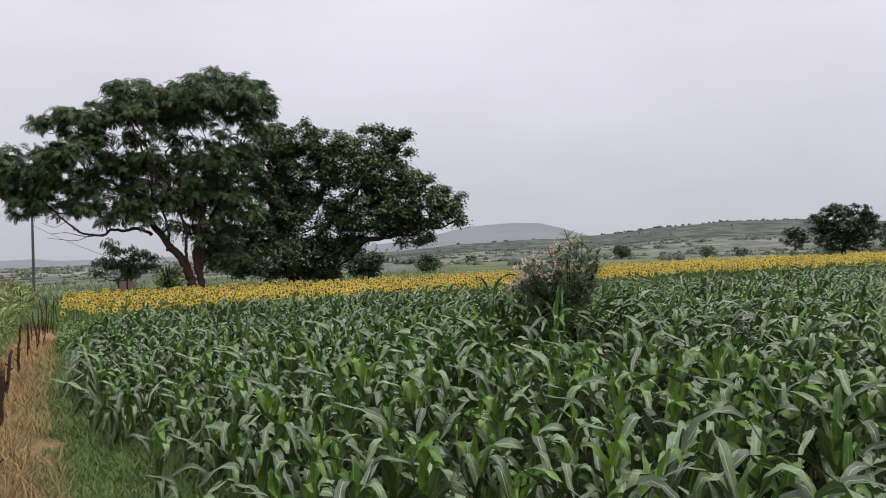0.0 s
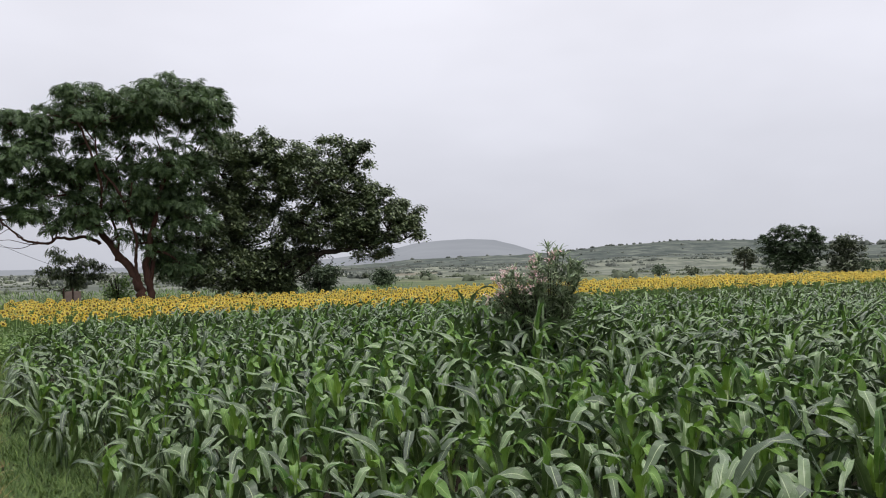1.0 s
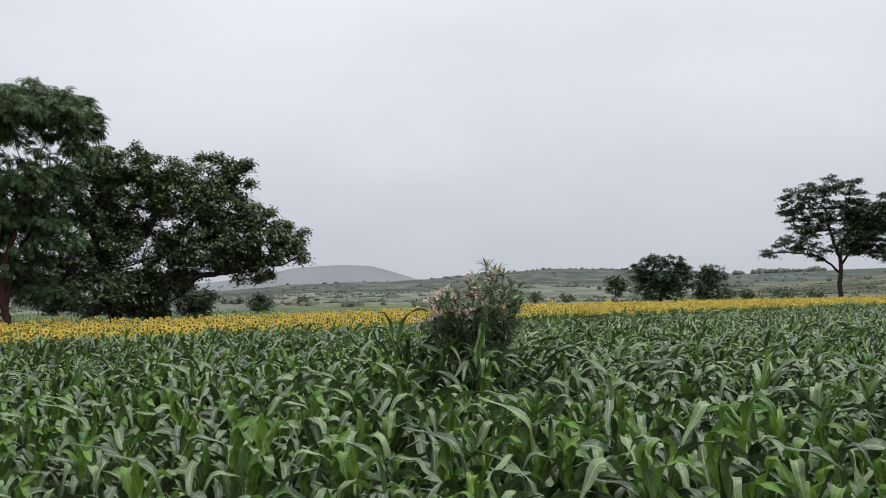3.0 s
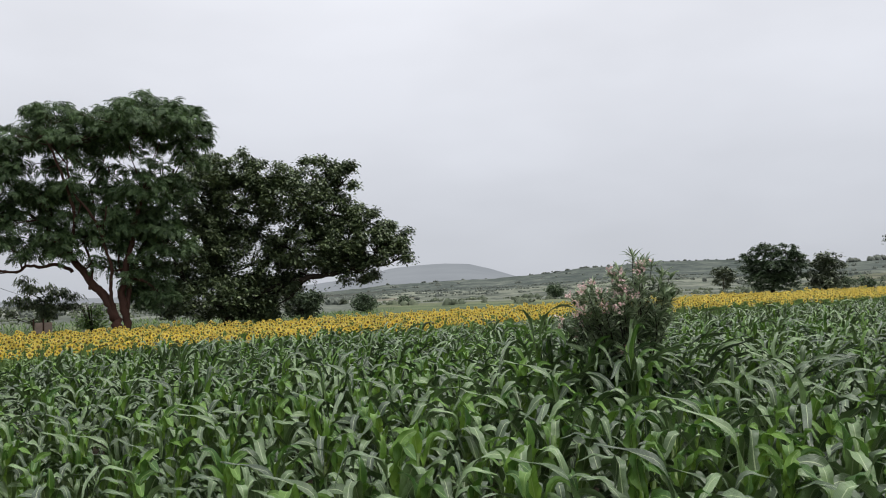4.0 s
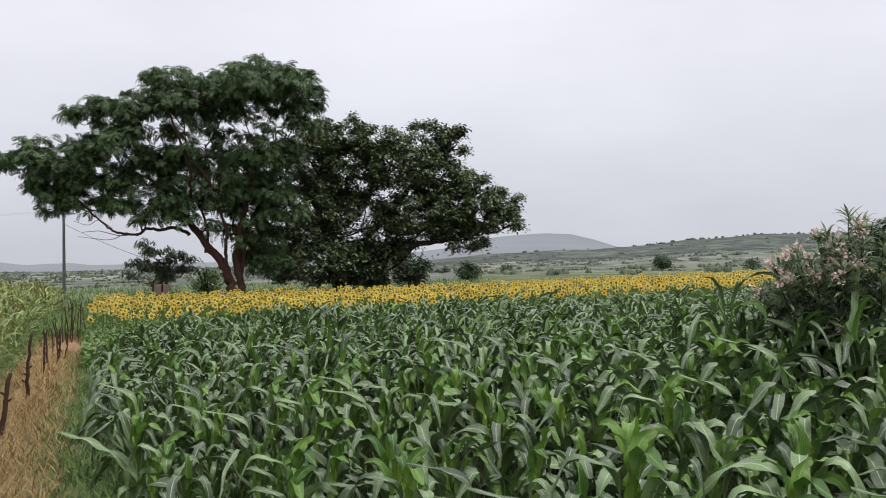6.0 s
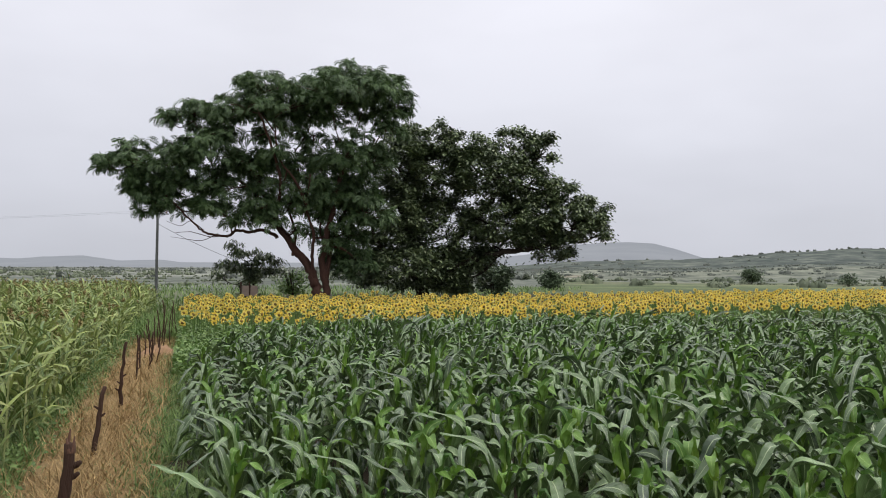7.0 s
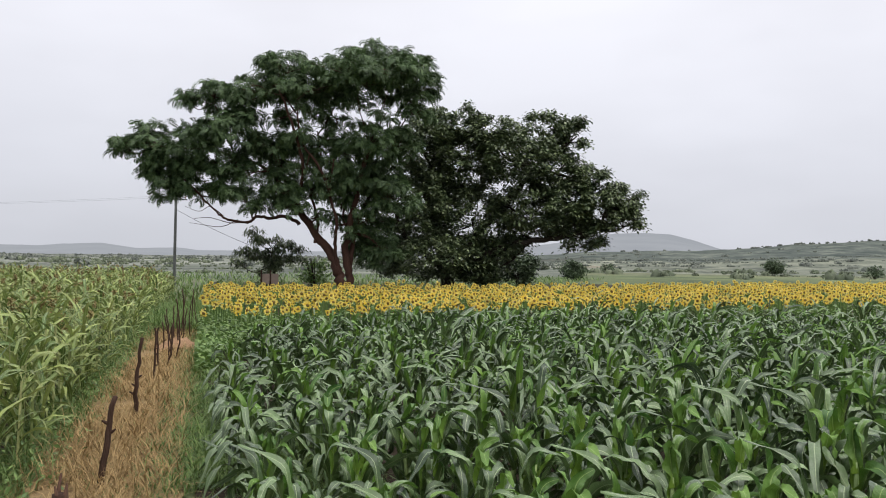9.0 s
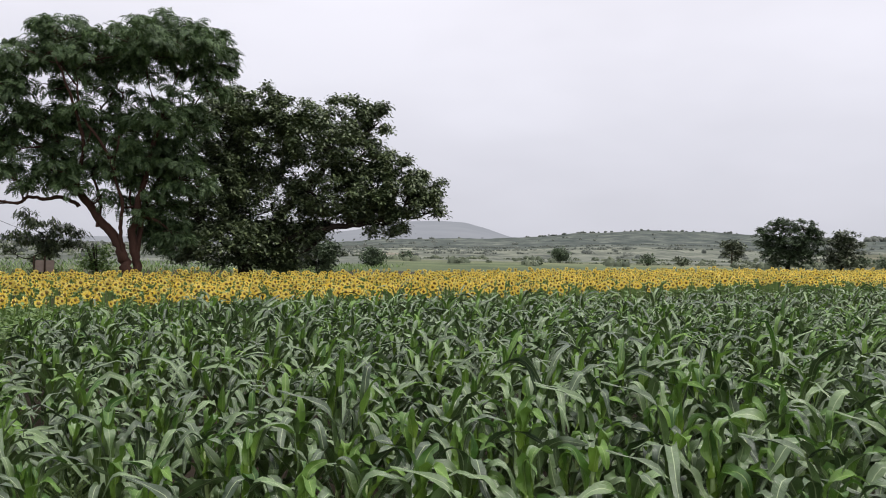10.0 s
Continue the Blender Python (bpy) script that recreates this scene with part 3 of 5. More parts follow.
def build_tree(name, label, base, face, stems, lobes, leaf_material, bark, leaf, leaves, clump=0.55, droop=0.4, seed=1, twigs=0.03, shell=0.45, splay=0.8, fill=1.1, grain=2.4, flat=0.26, feathery=False):
    """stems: lines of (side, depth, height) with a first radius; lobes: (side, depth, height, half width, half height).
    face: the azimuth from which side is to the right."""
    rng = np.random.default_rng(seed)
    tree = thing(name, label, "tree", m=pose(base[0], base[1], 0, 0, 0, -face))
    lobes = np.array(lobes, float)
    tips = []
    for n, (radius, pts) in enumerate(stems):
        line = curve_points(pts, 6)
        line[1:-1] += rng.normal(0, radius * 0.18, (len(line) - 2, 3))
        rad = radius * np.linspace(1, 0.42, len(line))
        if pts[0][2] < 0.3:
            rad[0] *= 1.45
            rad[1] *= 1.15
        part("trunk" if pts[0][2] < 0.3 else "limb", Geo().tube(line, rad, 9, True, 0.10, rng).mesh("stem"), bark, tree)
        tips += [(p, r) for p, r in zip(line[len(line) // 2 :], rad[len(line) // 2 :])]
    tip_at = np.array([p for p, _ in tips])
    tip_r = np.array([r for _, r in tips])
    volume = lobes[:, 3] * lobes[:, 4]
    share = volume / volume.sum()
    crown, wood = Geo(), Geo()
    for lobe, part_of in zip(lobes, share):
        c, rx, rz = lobe[:3], lobe[3] * fill, lobe[4] * fill * 1.12
        ry = rx * 1.05
        gap = np.linalg.norm((tip_at - c) * np.array([1, 1, 1.3]), axis=1)
        at = gap.argmin()
        start = tip_at[at]
        mid = (start + c) / 2 + np.array([0, 0, -0.15 * gap[at]]) + rng.normal(0, 0.08, 3) * gap[at]
        end = c + np.array([0, 0, -0.2 * rz])
        line = curve_points([start, mid, end], 5)
        r0 = min(tip_r[at] * 0.8, 0.03 + 0.035 * gap[at])
        wood.tube(line, np.linspace(r0, twigs, len(line)), 6, True, 0.1, rng)
        count = int(leaves * part_of)
        groups = max(8, int(rx * rz * ry / clump**2.2 * grain))
        d = rng.normal(0, 1, (groups, 3))
        d /= np.linalg.norm(d, axis=1, keepdims=True)
        heart = c + d * np.array([rx, ry, rz]) * rng.uniform(shell**3, 1.0, (groups, 1)) ** (1 / 3)
        for h in heart[:: max(1, groups // 9)]:
            tw = curve_points([line[-3], (line[-3] + h) / 2 + rng.normal(0, 0.12, 3), h], 3)
            wood.tube(tw, np.linspace(twigs * 0.9, 0.008, len(tw)), 4, False)
        which = rng.integers(0, groups, count)
        if feathery:
            n = count // 14
            out = np.arctan2(d[which[:n], 1], d[which[:n], 0]) + rng.normal(0, 1.5, n)
            start = heart[which[:n]] + rng.normal(0, 1, (n, 3)) * clump * np.array([0.30, 0.30, 0.16])
            crown.add(*fronds(rng, start, out, rng.normal(0.25, 0.35, n), rng.uniform(0.9, 2.0, n), rng.uniform(0.34, 0.60, n), leaf[0], 7))
            continue
        off = rng.normal(0, 1, (count, 3)) * clump * np.array([0.5, 0.5, flat])
        crown.add(*leaflets(rng, heart[which] + off + np.array([0, 0, -0.25]) * (off[:, :2] ** 2).sum(1, keepdims=True) / clump, leaf[0], leaf[1], droop, splay, np.arctan2(off[:, 1], off[:, 0]), 0.55))
    part("crown", crown.mesh("crown"), leaf_material, tree)
    tagged(part("branchwork", wood.mesh("branchwork"), bark, tree), kind="stuff")
    return tree


def fronds(rng, base, az, rise, bend, length, leaf, pairs=6):
    """Feathery leaves: along each drooping midrib stand pairs of small leaflets."""
    count = len(base)
    s = (np.arange(pairs) + 0.7) / pairs
    el = rise[:, None] - bend[:, None] * s[None]
    d = np.stack([np.cos(el) * np.cos(az)[:, None], np.cos(el) * np.sin(az)[:, None], np.sin(el)], -1)
    at = base[:, None] + np.cumsum(d, 1) * (length / pairs)[:, None, None]
    flat = np.stack([-np.sin(az), np.cos(az), 0 * az], -1)[:, None]
    tilt = rng.normal(0, 0.7, count)[:, None, None]
    flat = flat * np.cos(tilt) + np.cross(d, np.broadcast_to(flat, d.shape)) * np.sin(tilt)
    size = leaf * np.sin(np.pi * (0.25 + 0.62 * s))[None, :, None] * rng.uniform(0.75, 1.3, (count, pairs, 1))
    v = []
    for side in (-1, 1):
        way = flat * side * 0.86 + d * 0.5 + np.array([0, 0, -0.22])
        wide = d * 0.86 - flat * side * 0.5
        v.append(np.stack([at, at + way * size * 0.55 + wide * size * 0.32, at + way * size, at + way * size * 0.45 - wide * size * 0.28], 2))
    v = np.stack(v, 2).reshape(-1, 3)
    n = count * pairs * 2
    uv = np.tile(np.array([[0.5, 0], [1, 0.5], [0.5, 1], [0, 0.5]]), (n, 1))
    return v, (np.arange(n)[:, None] * 4 + np.arange(4)[None]), uv


def build_big_trees():
    # spreading feathery tree; its trunk forks low
    stems = [
        (0.25, [(-0.02, 0, 0), (-0.20, 0, 0.9), (-0.66, 0.1, 2.0), (-1.5, 0.2, 3.1), (-2.4, 0.3, 4.6), (-3.0, 0.4, 6.0)]),
        (0.20, [(0.30, 0.1, 0), (0.20, 0.1, 1.0), (0.06, 0.0, 2.3), (0.3, -0.2, 3.8), (0.75, -0.3, 5.6), (1.2, -0.4, 7.4)]),
        (0.12, [(0.20, 0.1, 1.2), (0.34, 0.3, 2.4), (0.7, 0.7, 3.8), (1.7, 1.0, 6.0), (2.4, 1.1, 8.0)]),
        (0.09, [(-0.26, 0, 1.1), (-0.42, -0.2, 2.2), (-0.35, -0.5, 3.3), (-0.65, -0.7, 4.6), (-0.5, -0.9, 6.0)]),
        (0.07, [(-0.65, -0.7, 4.6), (-1.1, -0.9, 5.6), (-1.9, -1.0, 6.8), (-2.1, -0.8, 8.2)]),
        (0.07, [(-1.3, 0.1, 2.4), (-1.2, 0.3, 3.4), (-1.5, 0.5, 4.6), (-1.1, 0.6, 5.8), (-1.3, 0.6, 7.4)]),
        (0.06, [(0.3, 0.0, 2.6), (-0.1, 0.3, 3.6), (0.1, 0.5, 4.8), (-0.3, 0.5, 6.2)]),
        (0.085, [(-2.0, 0.2, 3.2), (-2.6, 0.1, 3.55), (-3.2, 0.0, 3.45), (-3.8, -0.2, 3.5), (-4.2, -0.2, 3.25), (-5.0, -0.3, 3.35), (-5.6, -0.3, 3.75), (-6.4, -0.4, 4.6)]),
        (0.022, [(-4.1, -0.2, 3.3), (-4.9, -0.4, 3.2), (-5.7, -0.5, 3.4), (-6.4, -0.5, 3.35)]),
        (0.018, [(-4.6, -0.2, 3.35), (-5.3, 0.0, 3.05), (-6.0, 0.1, 3.1), (-6.7, 0.1, 3.2)]),
        (0.018, [(-5.2, -0.3, 3.5), (-5.8, -0.1, 3.9), (-6.3, 0.1, 3.7), (-6.9, 0.1, 3.9)]),
        (0.09, [(-2.6, 0.3, 4.7), (-3.6, 0.9, 5.7), (-5.0, 1.2, 6.3), (-6.6, 1.2, 6.6)]),
        (0.09, [(-2.3, 0.3, 4.0), (-1.8, -0.6, 5.4), (-2.2, -1.2, 7.2), (-2.8, -1.4, 8.8)]),
    ]
    stems += [
        (0.03, [(1.1, -0.4, 7.0), (1.4, -0.4, 8.0), (1.9, -0.3, 9.3)]),
        (0.03, [(1.1, -0.4, 6.8), (0.6, -0.3, 8.1), (0.4, -0.2, 9.4)]),
        (0.03, [(2.3, 1.1, 7.5), (2.9, 0.8, 8.6), (3.3, 0.6, 9.4)]),
        (0.028, [(1.8, 1.0, 6.0), (1.5, 0.9, 7.6), (1.7, 0.8, 9.0)]),
        (0.035, [(-1.3, 0.6, 7.2), (-0.7, 0.5, 8.2), (-0.3, 0.4, 9.4)]),
        (0.035, [(-2.1, -0.8, 7.9), (-2.7, -0.8, 8.7), (-3.3, -0.6, 9.3)]),
        (0.04, [(-5.0, 1.2, 6.3), (-5.4, 0.9, 7.4), (-5.8, 0.4, 8.5)]),
        (0.05, [(-6.4, -0.4, 4.6), (-7.2, -0.2, 5.3), (-8.6, 0.2, 6.3)]),
    ]
    # the umbrella on top, its thinner underside, the arm to one side, the middle and lower layers, sprigs on the trunk
    lobes = [
        (0.9, 0.2, 10.5, 1.45, 0.55), (2.6, -0.5, 10.15, 1.3, 0.6), (3.5, 0.6, 9.7, 0.75, 0.5), (-0.8, 0.7, 10.1, 1.5, 0.55), (-2.5, -0.3, 9.95, 1.4, 0.6), (-4.2, 0.5, 9.25, 1.4, 0.55),
        (-5.7, 0.0, 8.9, 0.95, 0.45), (-6.4, -0.3, 8.6, 0.55, 0.3), (0.0, -2.0, 9.8, 1.5, 0.5), (-2.0, 2.0, 9.4, 1.5, 0.5), (2.0, -2.0, 9.6, 1.3, 0.5),
        (-3.4, -0.8, 8.85, 1.5, 0.4), (-1.3, -0.9, 9.2, 1.6, 0.4), (0.8, -1.0, 9.5, 1.6, 0.4), (2.4, 1.2, 9.4, 1.3, 0.4), (-0.5, 1.6, 9.1, 1.8, 0.4), (-5.0, 1.3, 8.4, 1.1, 0.35), (3.0, 0.2, 8.9, 0.8, 0.3),
        (-9.1, 0.3, 6.7, 0.95, 0.55), (-7.9, -0.4, 6.8, 1.1, 0.6), (-8.7, 0.4, 5.8, 0.7, 0.45), (-7.2, 0.5, 5.6, 1.1, 0.75), (-7.4, -0.2, 4.7, 0.9, 0.45), (-6.6, 0.2, 4.5, 0.7, 0.3), (-6.3, -0.6, 6.7, 1.1, 0.6),
        (-4.9, -0.7, 7.0, 1.3, 0.55), (-3.5, 0.6, 7.0, 1.2, 0.45), (-2.2, -0.8, 7.2, 0.9, 0.35), (-5.2, 0.3, 5.8, 1.2, 0.55), (-3.9, -0.4, 5.5, 1.1, 0.45), (-2.9, 0.8, 6.2, 0.8, 0.4),
        (-5.5, 0.1, 4.7, 1.0, 0.4), (-4.3, -0.3, 4.45, 1.0, 0.35), (-3.2, 0.3, 4.5, 0.8, 0.35), (-2.4, -0.5, 4.1, 0.6, 0.25), (-2.2, 0.4, 5.2, 0.5, 0.3),
        (1.0, -1.2, 6.8, 1.2, 0.65), (2.2, 0.4, 7.0, 1.1, 0.55), (0.2, 0.6, 6.6, 0.7, 0.4), (1.4, 0.8, 5.8, 1.2, 0.8), (0.3, -0.6, 5.4, 0.7, 0.45), (2.0, -0.2, 4.6, 1.1, 0.9), (1.1, 0.3, 3.6, 0.8, 0.6), (1.7, 0.6, 2.3, 0.8, 0.8),
        (0.9, 0.1, 10.95, 1.0, 0.3), (2.0, 0.0, 10.7, 0.8, 0.3), (-3.0, 0.2, 10.35, 0.8, 0.3), (-6.9, 0.0, 8.75, 0.4, 0.2),
        (-5.6, 0.4, 7.7, 0.9, 0.35), (-4.3, -0.2, 7.9, 1.0, 0.35), (-3.0, 0.5, 8.0, 0.9, 0.3), (-1.6, -0.4, 8.1, 0.7, 0.25), (-0.4, 0.6, 8.0, 0.6, 0.22), (3.1, -0.2, 8.2, 0.6, 0.3), (0.6, 1.4, 7.9, 0.5, 0.2), (1.6, -1.2, 7.9, 0.45, 0.2),
        (-6.4, -0.2, 5.6, 0.9, 0.4), (-4.5, 0.6, 6.4, 0.9, 0.35), (-3.2, -0.6, 6.6, 0.8, 0.3), (-2.0, 0.3, 6.5, 0.6, 0.25), (-1.7, -0.5, 5.6, 0.5, 0.3), (-3.0, 0.0, 5.1, 0.7, 0.3), (-1.4, 0.2, 4.6, 0.5, 0.25), (-0.3, -0.2, 6.0, 0.5, 0.3), (-0.2, 0.4, 4.2, 0.5, 0.3),
        (-2.6, -0.6, 4.6, 0.9, 0.35), (-0.9, -0.5, 5.2, 0.7, 0.4), (-1.8, 0.3, 4.9, 0.7, 0.35), (0.5, 0.6, 4.6, 0.8, 0.5), (-0.3, -0.8, 5.7, 0.7, 0.4), (-3.8, 0.2, 4.0, 0.7, 0.22), (0.7, 0.9, 6.0, 0.8, 0.5), (1.4, 0.9, 4.9, 0.9, 0.6), (1.3, 1.2, 3.0, 0.8, 0.7), (0.8, 1.2, 2.2, 0.6, 0.6),
        (-1.0, 0.2, 6.9, 0.6, 0.28), (-1.4, -0.3, 6.4, 0.5, 0.25), (-8.0, 0.0, 5.9, 0.9, 0.5), (-6.9, 0.3, 7.3, 0.7, 0.35), (-9.5, 0.2, 6.4, 0.5, 0.3),
        (-0.5, 0.5, 3.5, 0.45, 0.25), (-1.2, -0.3, 3.6, 0.4, 0.25), (0.2, -0.4, 3.0, 0.35, 0.25), (-0.7, -0.4, 4.6, 0.5, 0.3), (-1.3, 0.4, 6.1, 0.5, 0.25), (-0.6, 0.4, 7.3, 0.5, 0.25),
    ]
    build_tree("feathery_tree", "tall spreading feathery-leaved tree with forked wet red-brown trunk", (-18.4, 42.0), -22.5, stems, lobes,
               M_TREE_A, M_BARK_RED, (0.122, 0.07), 250000, 0.42, 0.18, 21, 0.022, 0.4, fill=1.04, grain=2.6, feathery=True)
    # broad dark tree behind it
    stems = [
        (0.38, [(0, 0, 0), (0.05, 0, 1.2), (-0.3, 0.2, 2.6), (-0.9, 0.3, 4.6), (-0.8, 0.4, 6.6)]),
        (0.26, [(0.1, 0, 1.0), (1.0, 0.2, 2.3), (2.2, 0.2, 3.8), (3.6, 0.1, 5.4), (4.4, 0.0, 6.6)]),
        (0.22, [(0.1, 0, 0.9), (1.8, -0.3, 2.1), (3.9, -0.4, 2.7), (5.8, -0.4, 3.0), (7.6, -0.4, 3.5)]),
        (0.2, [(-0.1, 0, 1.3), (-1.2, -0.5, 2.2), (-2.2, -0.8, 3.0), (-2.6, -0.8, 4.4)]),
    ]
    lobes = [
        (0.3, 0.4, 8.5, 1.6, 0.85), (2.3, -0.4, 8.0, 1.35, 0.85), (5.0, 0.3, 8.2, 1.35, 0.75), (6.6, -0.2, 8.0, 0.95, 0.6),
        (-1.1, -0.6, 7.2, 1.7, 1.4), (0.9, 0.6, 6.4, 2.0, 1.6), (3.5, -0.7, 6.7, 2.0, 1.3), (5.6, 0.6, 6.1, 1.7, 1.2),
        (9.0, 0.2, 5.0, 1.0, 0.75), (7.9, -0.5, 4.4, 1.6, 0.9), (9.5, 0.3, 3.9, 0.6, 0.75), (7.0, 0.5, 3.2, 1.6, 0.7),
        (4.1, -0.4, 4.4, 2.0, 1.2), (1.2, 0.5, 3.8, 2.2, 1.6), (-1.4, -0.6, 4.2, 1.7, 1.9), (-2.8, 0.4, 2.5, 1.2, 1.35),
        (-0.5, -0.8, 1.9, 2.2, 1.0), (2.4, 0.4, 2.2, 1.6, 1.0), (2.3, 0.3, 1.4, 0.7, 0.6), (1.8, -0.3, 1.0, 0.8, 0.5), (1.4, 0.2, 1.3, 1.0, 0.7), (3.9, 0.0, 3.2, 0.8, 0.4), (6.4, 0.2, 5.0, 1.3, 1.0), (7.2, 0.0, 5.8, 1.0, 0.7), (6.0, -0.3, 4.0, 1.3, 0.8), (8.3, 0.1, 5.5, 0.8, 0.5),
    ]
    lobes = [(u - 0.15, d, z + (0.2 if z > 5.5 else 0.0), w, h) for u, d, z, w, h in lobes]
    build_tree("broad_tree", "broad dense dark-leaved tree with low hanging boughs", (-15.6, 48.2), -20.0, stems, lobes,
               M_TREE_B, M_BARK_DARK, (0.21, 0.12), 118000, 0.40, 0.35, 22, 0.03, 0.62, fill=1.03, grain=2.3, flat=0.30)


def build_field_trees():
    x, y = from_start(27.25, 80)
    build_tree("umbrella_tree", "slender open-crowned tree at the field edge", (x, y), 27.0,
               [(0.22, [(0, 0, 0), (-0.05, 0, 2.2), (0.05, 0, 4.0), (-0.6, 0.2, 6.4), (-1.0, 0.2, 8.6)]),
                (0.11, [(0, 0, 3.0), (-1.5, 0.2, 4.4), (-3.6, 0.3, 4.9), (-5.6, 0.3, 4.9)]),
                (0.11, [(0, 0, 3.6), (1.0, -0.3, 5.2), (1.6, -0.4, 7.2)])],
               [(-2.6, 0.3, 10.0, 1.6, 0.8), (-0.7, -0.4, 10.5, 1.3, 0.7), (0.9, 0.3, 10.5, 1.0, 0.6), (-3.7, -0.2, 9.0, 1.2, 0.8), (-0.6, 0.5, 8.4, 1.7, 0.9),
                (-2.8, 0.0, 6.6, 1.2, 0.8), (-4.1, 0.3, 5.6, 1.2, 0.6), (-5.6, 0.2, 4.9, 0.8, 0.32), (0.3, -0.3, 6.6, 1.2, 0.8), (-1.6, 0.2, 4.7, 0.9, 0.45), (1.5, 0.2, 5.0, 0.9, 0.7), (1.2, 0.3, 8.4, 1.0, 0.8), (1.9, 0.0, 7.0, 1.2, 1.0), (1.6, 0.2, 9.4, 0.9, 0.7), (-1.6, 0.1, 7.4, 1.2, 0.8), (-2.4, 0, 5.4, 1.0, 0.5), (0.2, 0, 5.2, 1.0, 0.6), (-3.2, 0.2, 8.0, 1.0, 0.6)],
               M_TREE_C, M_BARK_DARK, (0.26, 0.14), 22000, 0.42, 0.2, 31, 0.03, 0.3, flat=0.18)
    x, y = from_start(31.2, 80)
    build_tree("rounded_tree", "full-crowned green tree with two leaning trunks", (x, y), 31.0,
               [(0.20, [(-0.35, 0, 0), (-0.6, 0, 1.4), (-1.4, 0.1, 3.0), (-2.3, 0.1, 5.0)]), (0.20, [(0.35, 0, 0), (0.4, 0, 1.4), (1.3, 0, 3.2), (2.6, 0.1, 5.2)]),
                (0.13, [(-0.6, 0, 1.5), (-0.1, 0.3, 3.6), (0.1, 0.3, 6.2)])],
               [(-2.9, 0.2, 8.0, 1.5, 0.8), (-0.9, -0.4, 8.9, 1.4, 0.8), (1.4, 0.3, 9.6, 1.0, 0.7), (3.6, 0.2, 8.6, 1.0, 0.7), (-3.4, -0.3, 6.4, 1.3, 0.9), (-1.2, 0.5, 6.9, 1.9, 1.2),
                (1.6, -0.4, 7.4, 1.9, 1.2), (3.6, 0.4, 6.9, 1.2, 0.9), (-2.8, 0.2, 4.8, 1.1, 0.5), (0.8, 0.3, 5.4, 1.7, 0.7), (3.6, -0.2, 5.4, 0.9, 0.5), (1.9, 0.5, 3.6, 0.9, 0.6), (-1.0, 0, 4.4, 1.2, 0.6), (0.3, 0, 3.9, 0.9, 0.5), (2.6, 0, 4.4, 1.0, 0.6), (-4.1, 0, 7.2, 1.0, 0.9), (-3.9, 0.2, 5.4, 0.7, 0.5)],
               M_TREE_C, M_BARK_DARK, (0.26, 0.14), 42000, 0.42, 0.2, 32, 0.03, 0.4, fill=1.2, flat=0.2)
    x, y = from_start(34.6, 95)
    build_tree("sparse_tree", "small half-bare grey tree", (x, y), 34.0, [(0.10, [(-0.6, 0, 0), (-0.4, 0, 1.8), (0, 0, 3.4)]), (0.07, [(-0.4, 0, 1.6), (0.8, 0.2, 2.8), (1.2, 0.2, 4.2)])],
               [(-1.0, 0, 4.4, 1.0, 0.6), (0.4, 0.2, 5.0, 1.1, 0.6), (1.3, -0.2, 5.3, 0.7, 0.5), (0.4, 0.2, 3.4, 0.9, 0.5), (1.5, 0.1, 4.2, 0.6, 0.5)], M_SCRUB, M_BARK_GREY, (0.30, 0.13), 3000, 0.42, 0.1, 33, 0.03)
    x, y = from_start(16.7, 140)
    build_tree("distant_tree", "flat-crowned dark tree beyond the sunflowers", (x, y), 16.7, [(0.3, [(0, 0, 0), (0.1, 0, 1.6), (-0.4, 0.2, 3.6), (-1.2, 0.2, 5.4)]), (0.2, [(0.1, 0, 1.4), (1.2, 0, 3.2), (2.2, 0, 5.0)])],
               [(-3.2, 0.2, 5.6, 1.7, 0.8), (-0.6, -0.3, 6.7, 2.0, 0.9), (2.2, 0.3, 6.6, 1.7, 0.8), (3.9, 0.1, 5.4, 1.2, 0.9), (-2.6, 0.4, 3.8, 2.0, 1.2), (0.4, -0.4, 4.2, 2.4, 1.6), (3.0, 0.3, 3.6, 1.8, 1.5), (-1.0, 0.3, 2.0, 2.6, 1.2), (2.4, 0.3, 1.8, 2.0, 1.1)],
               M_TREE_C, M_BARK_DARK, (0.42, 0.24), 17000, 0.6, 0.15, 34, 0.05, 0.25, flat=0.2)
    x, y = from_start(19.75, 142)
    build_tree("distant_tree", "round dark tree beyond the sunflowers", (x, y), 19.7, [(0.25, [(0, 0, 0), (0, 0, 1.5), (0.1, 0.1, 3.2)])],
               [(-0.8, 0.2, 4.6, 1.6, 1.0), (1.0, -0.2, 4.9, 1.6, 1.1), (-1.2, 0.2, 2.8, 1.5, 1.3), (1.2, 0.1, 2.9, 1.8, 1.4), (0, -0.4, 1.6, 2.2, 1.2)],
               M_SCRUB, M_BARK_DARK, (0.5, 0.3), 4500, 0.6, 0.15, 35, 0.05, 0.25)
    x, y = from_start(13.9, 190)
    build_tree("distant_tree", "pale round tree far across the plain", (x, y), 13.9, [(0.2, [(0, 0, 0), (0, 0, 1.5), (0.1, 0.1, 3.0)])],
               [(-0.6, 0.2, 4.4, 1.5, 1.0), (0.9, -0.2, 4.2, 1.5, 1.1), (0, 0.2, 2.8, 2.0, 1.3)], M_SCRUB, M_BARK_GREY, (0.6, 0.4), 1800, 0.6, 0.15, 36, 0.05, 0.25)
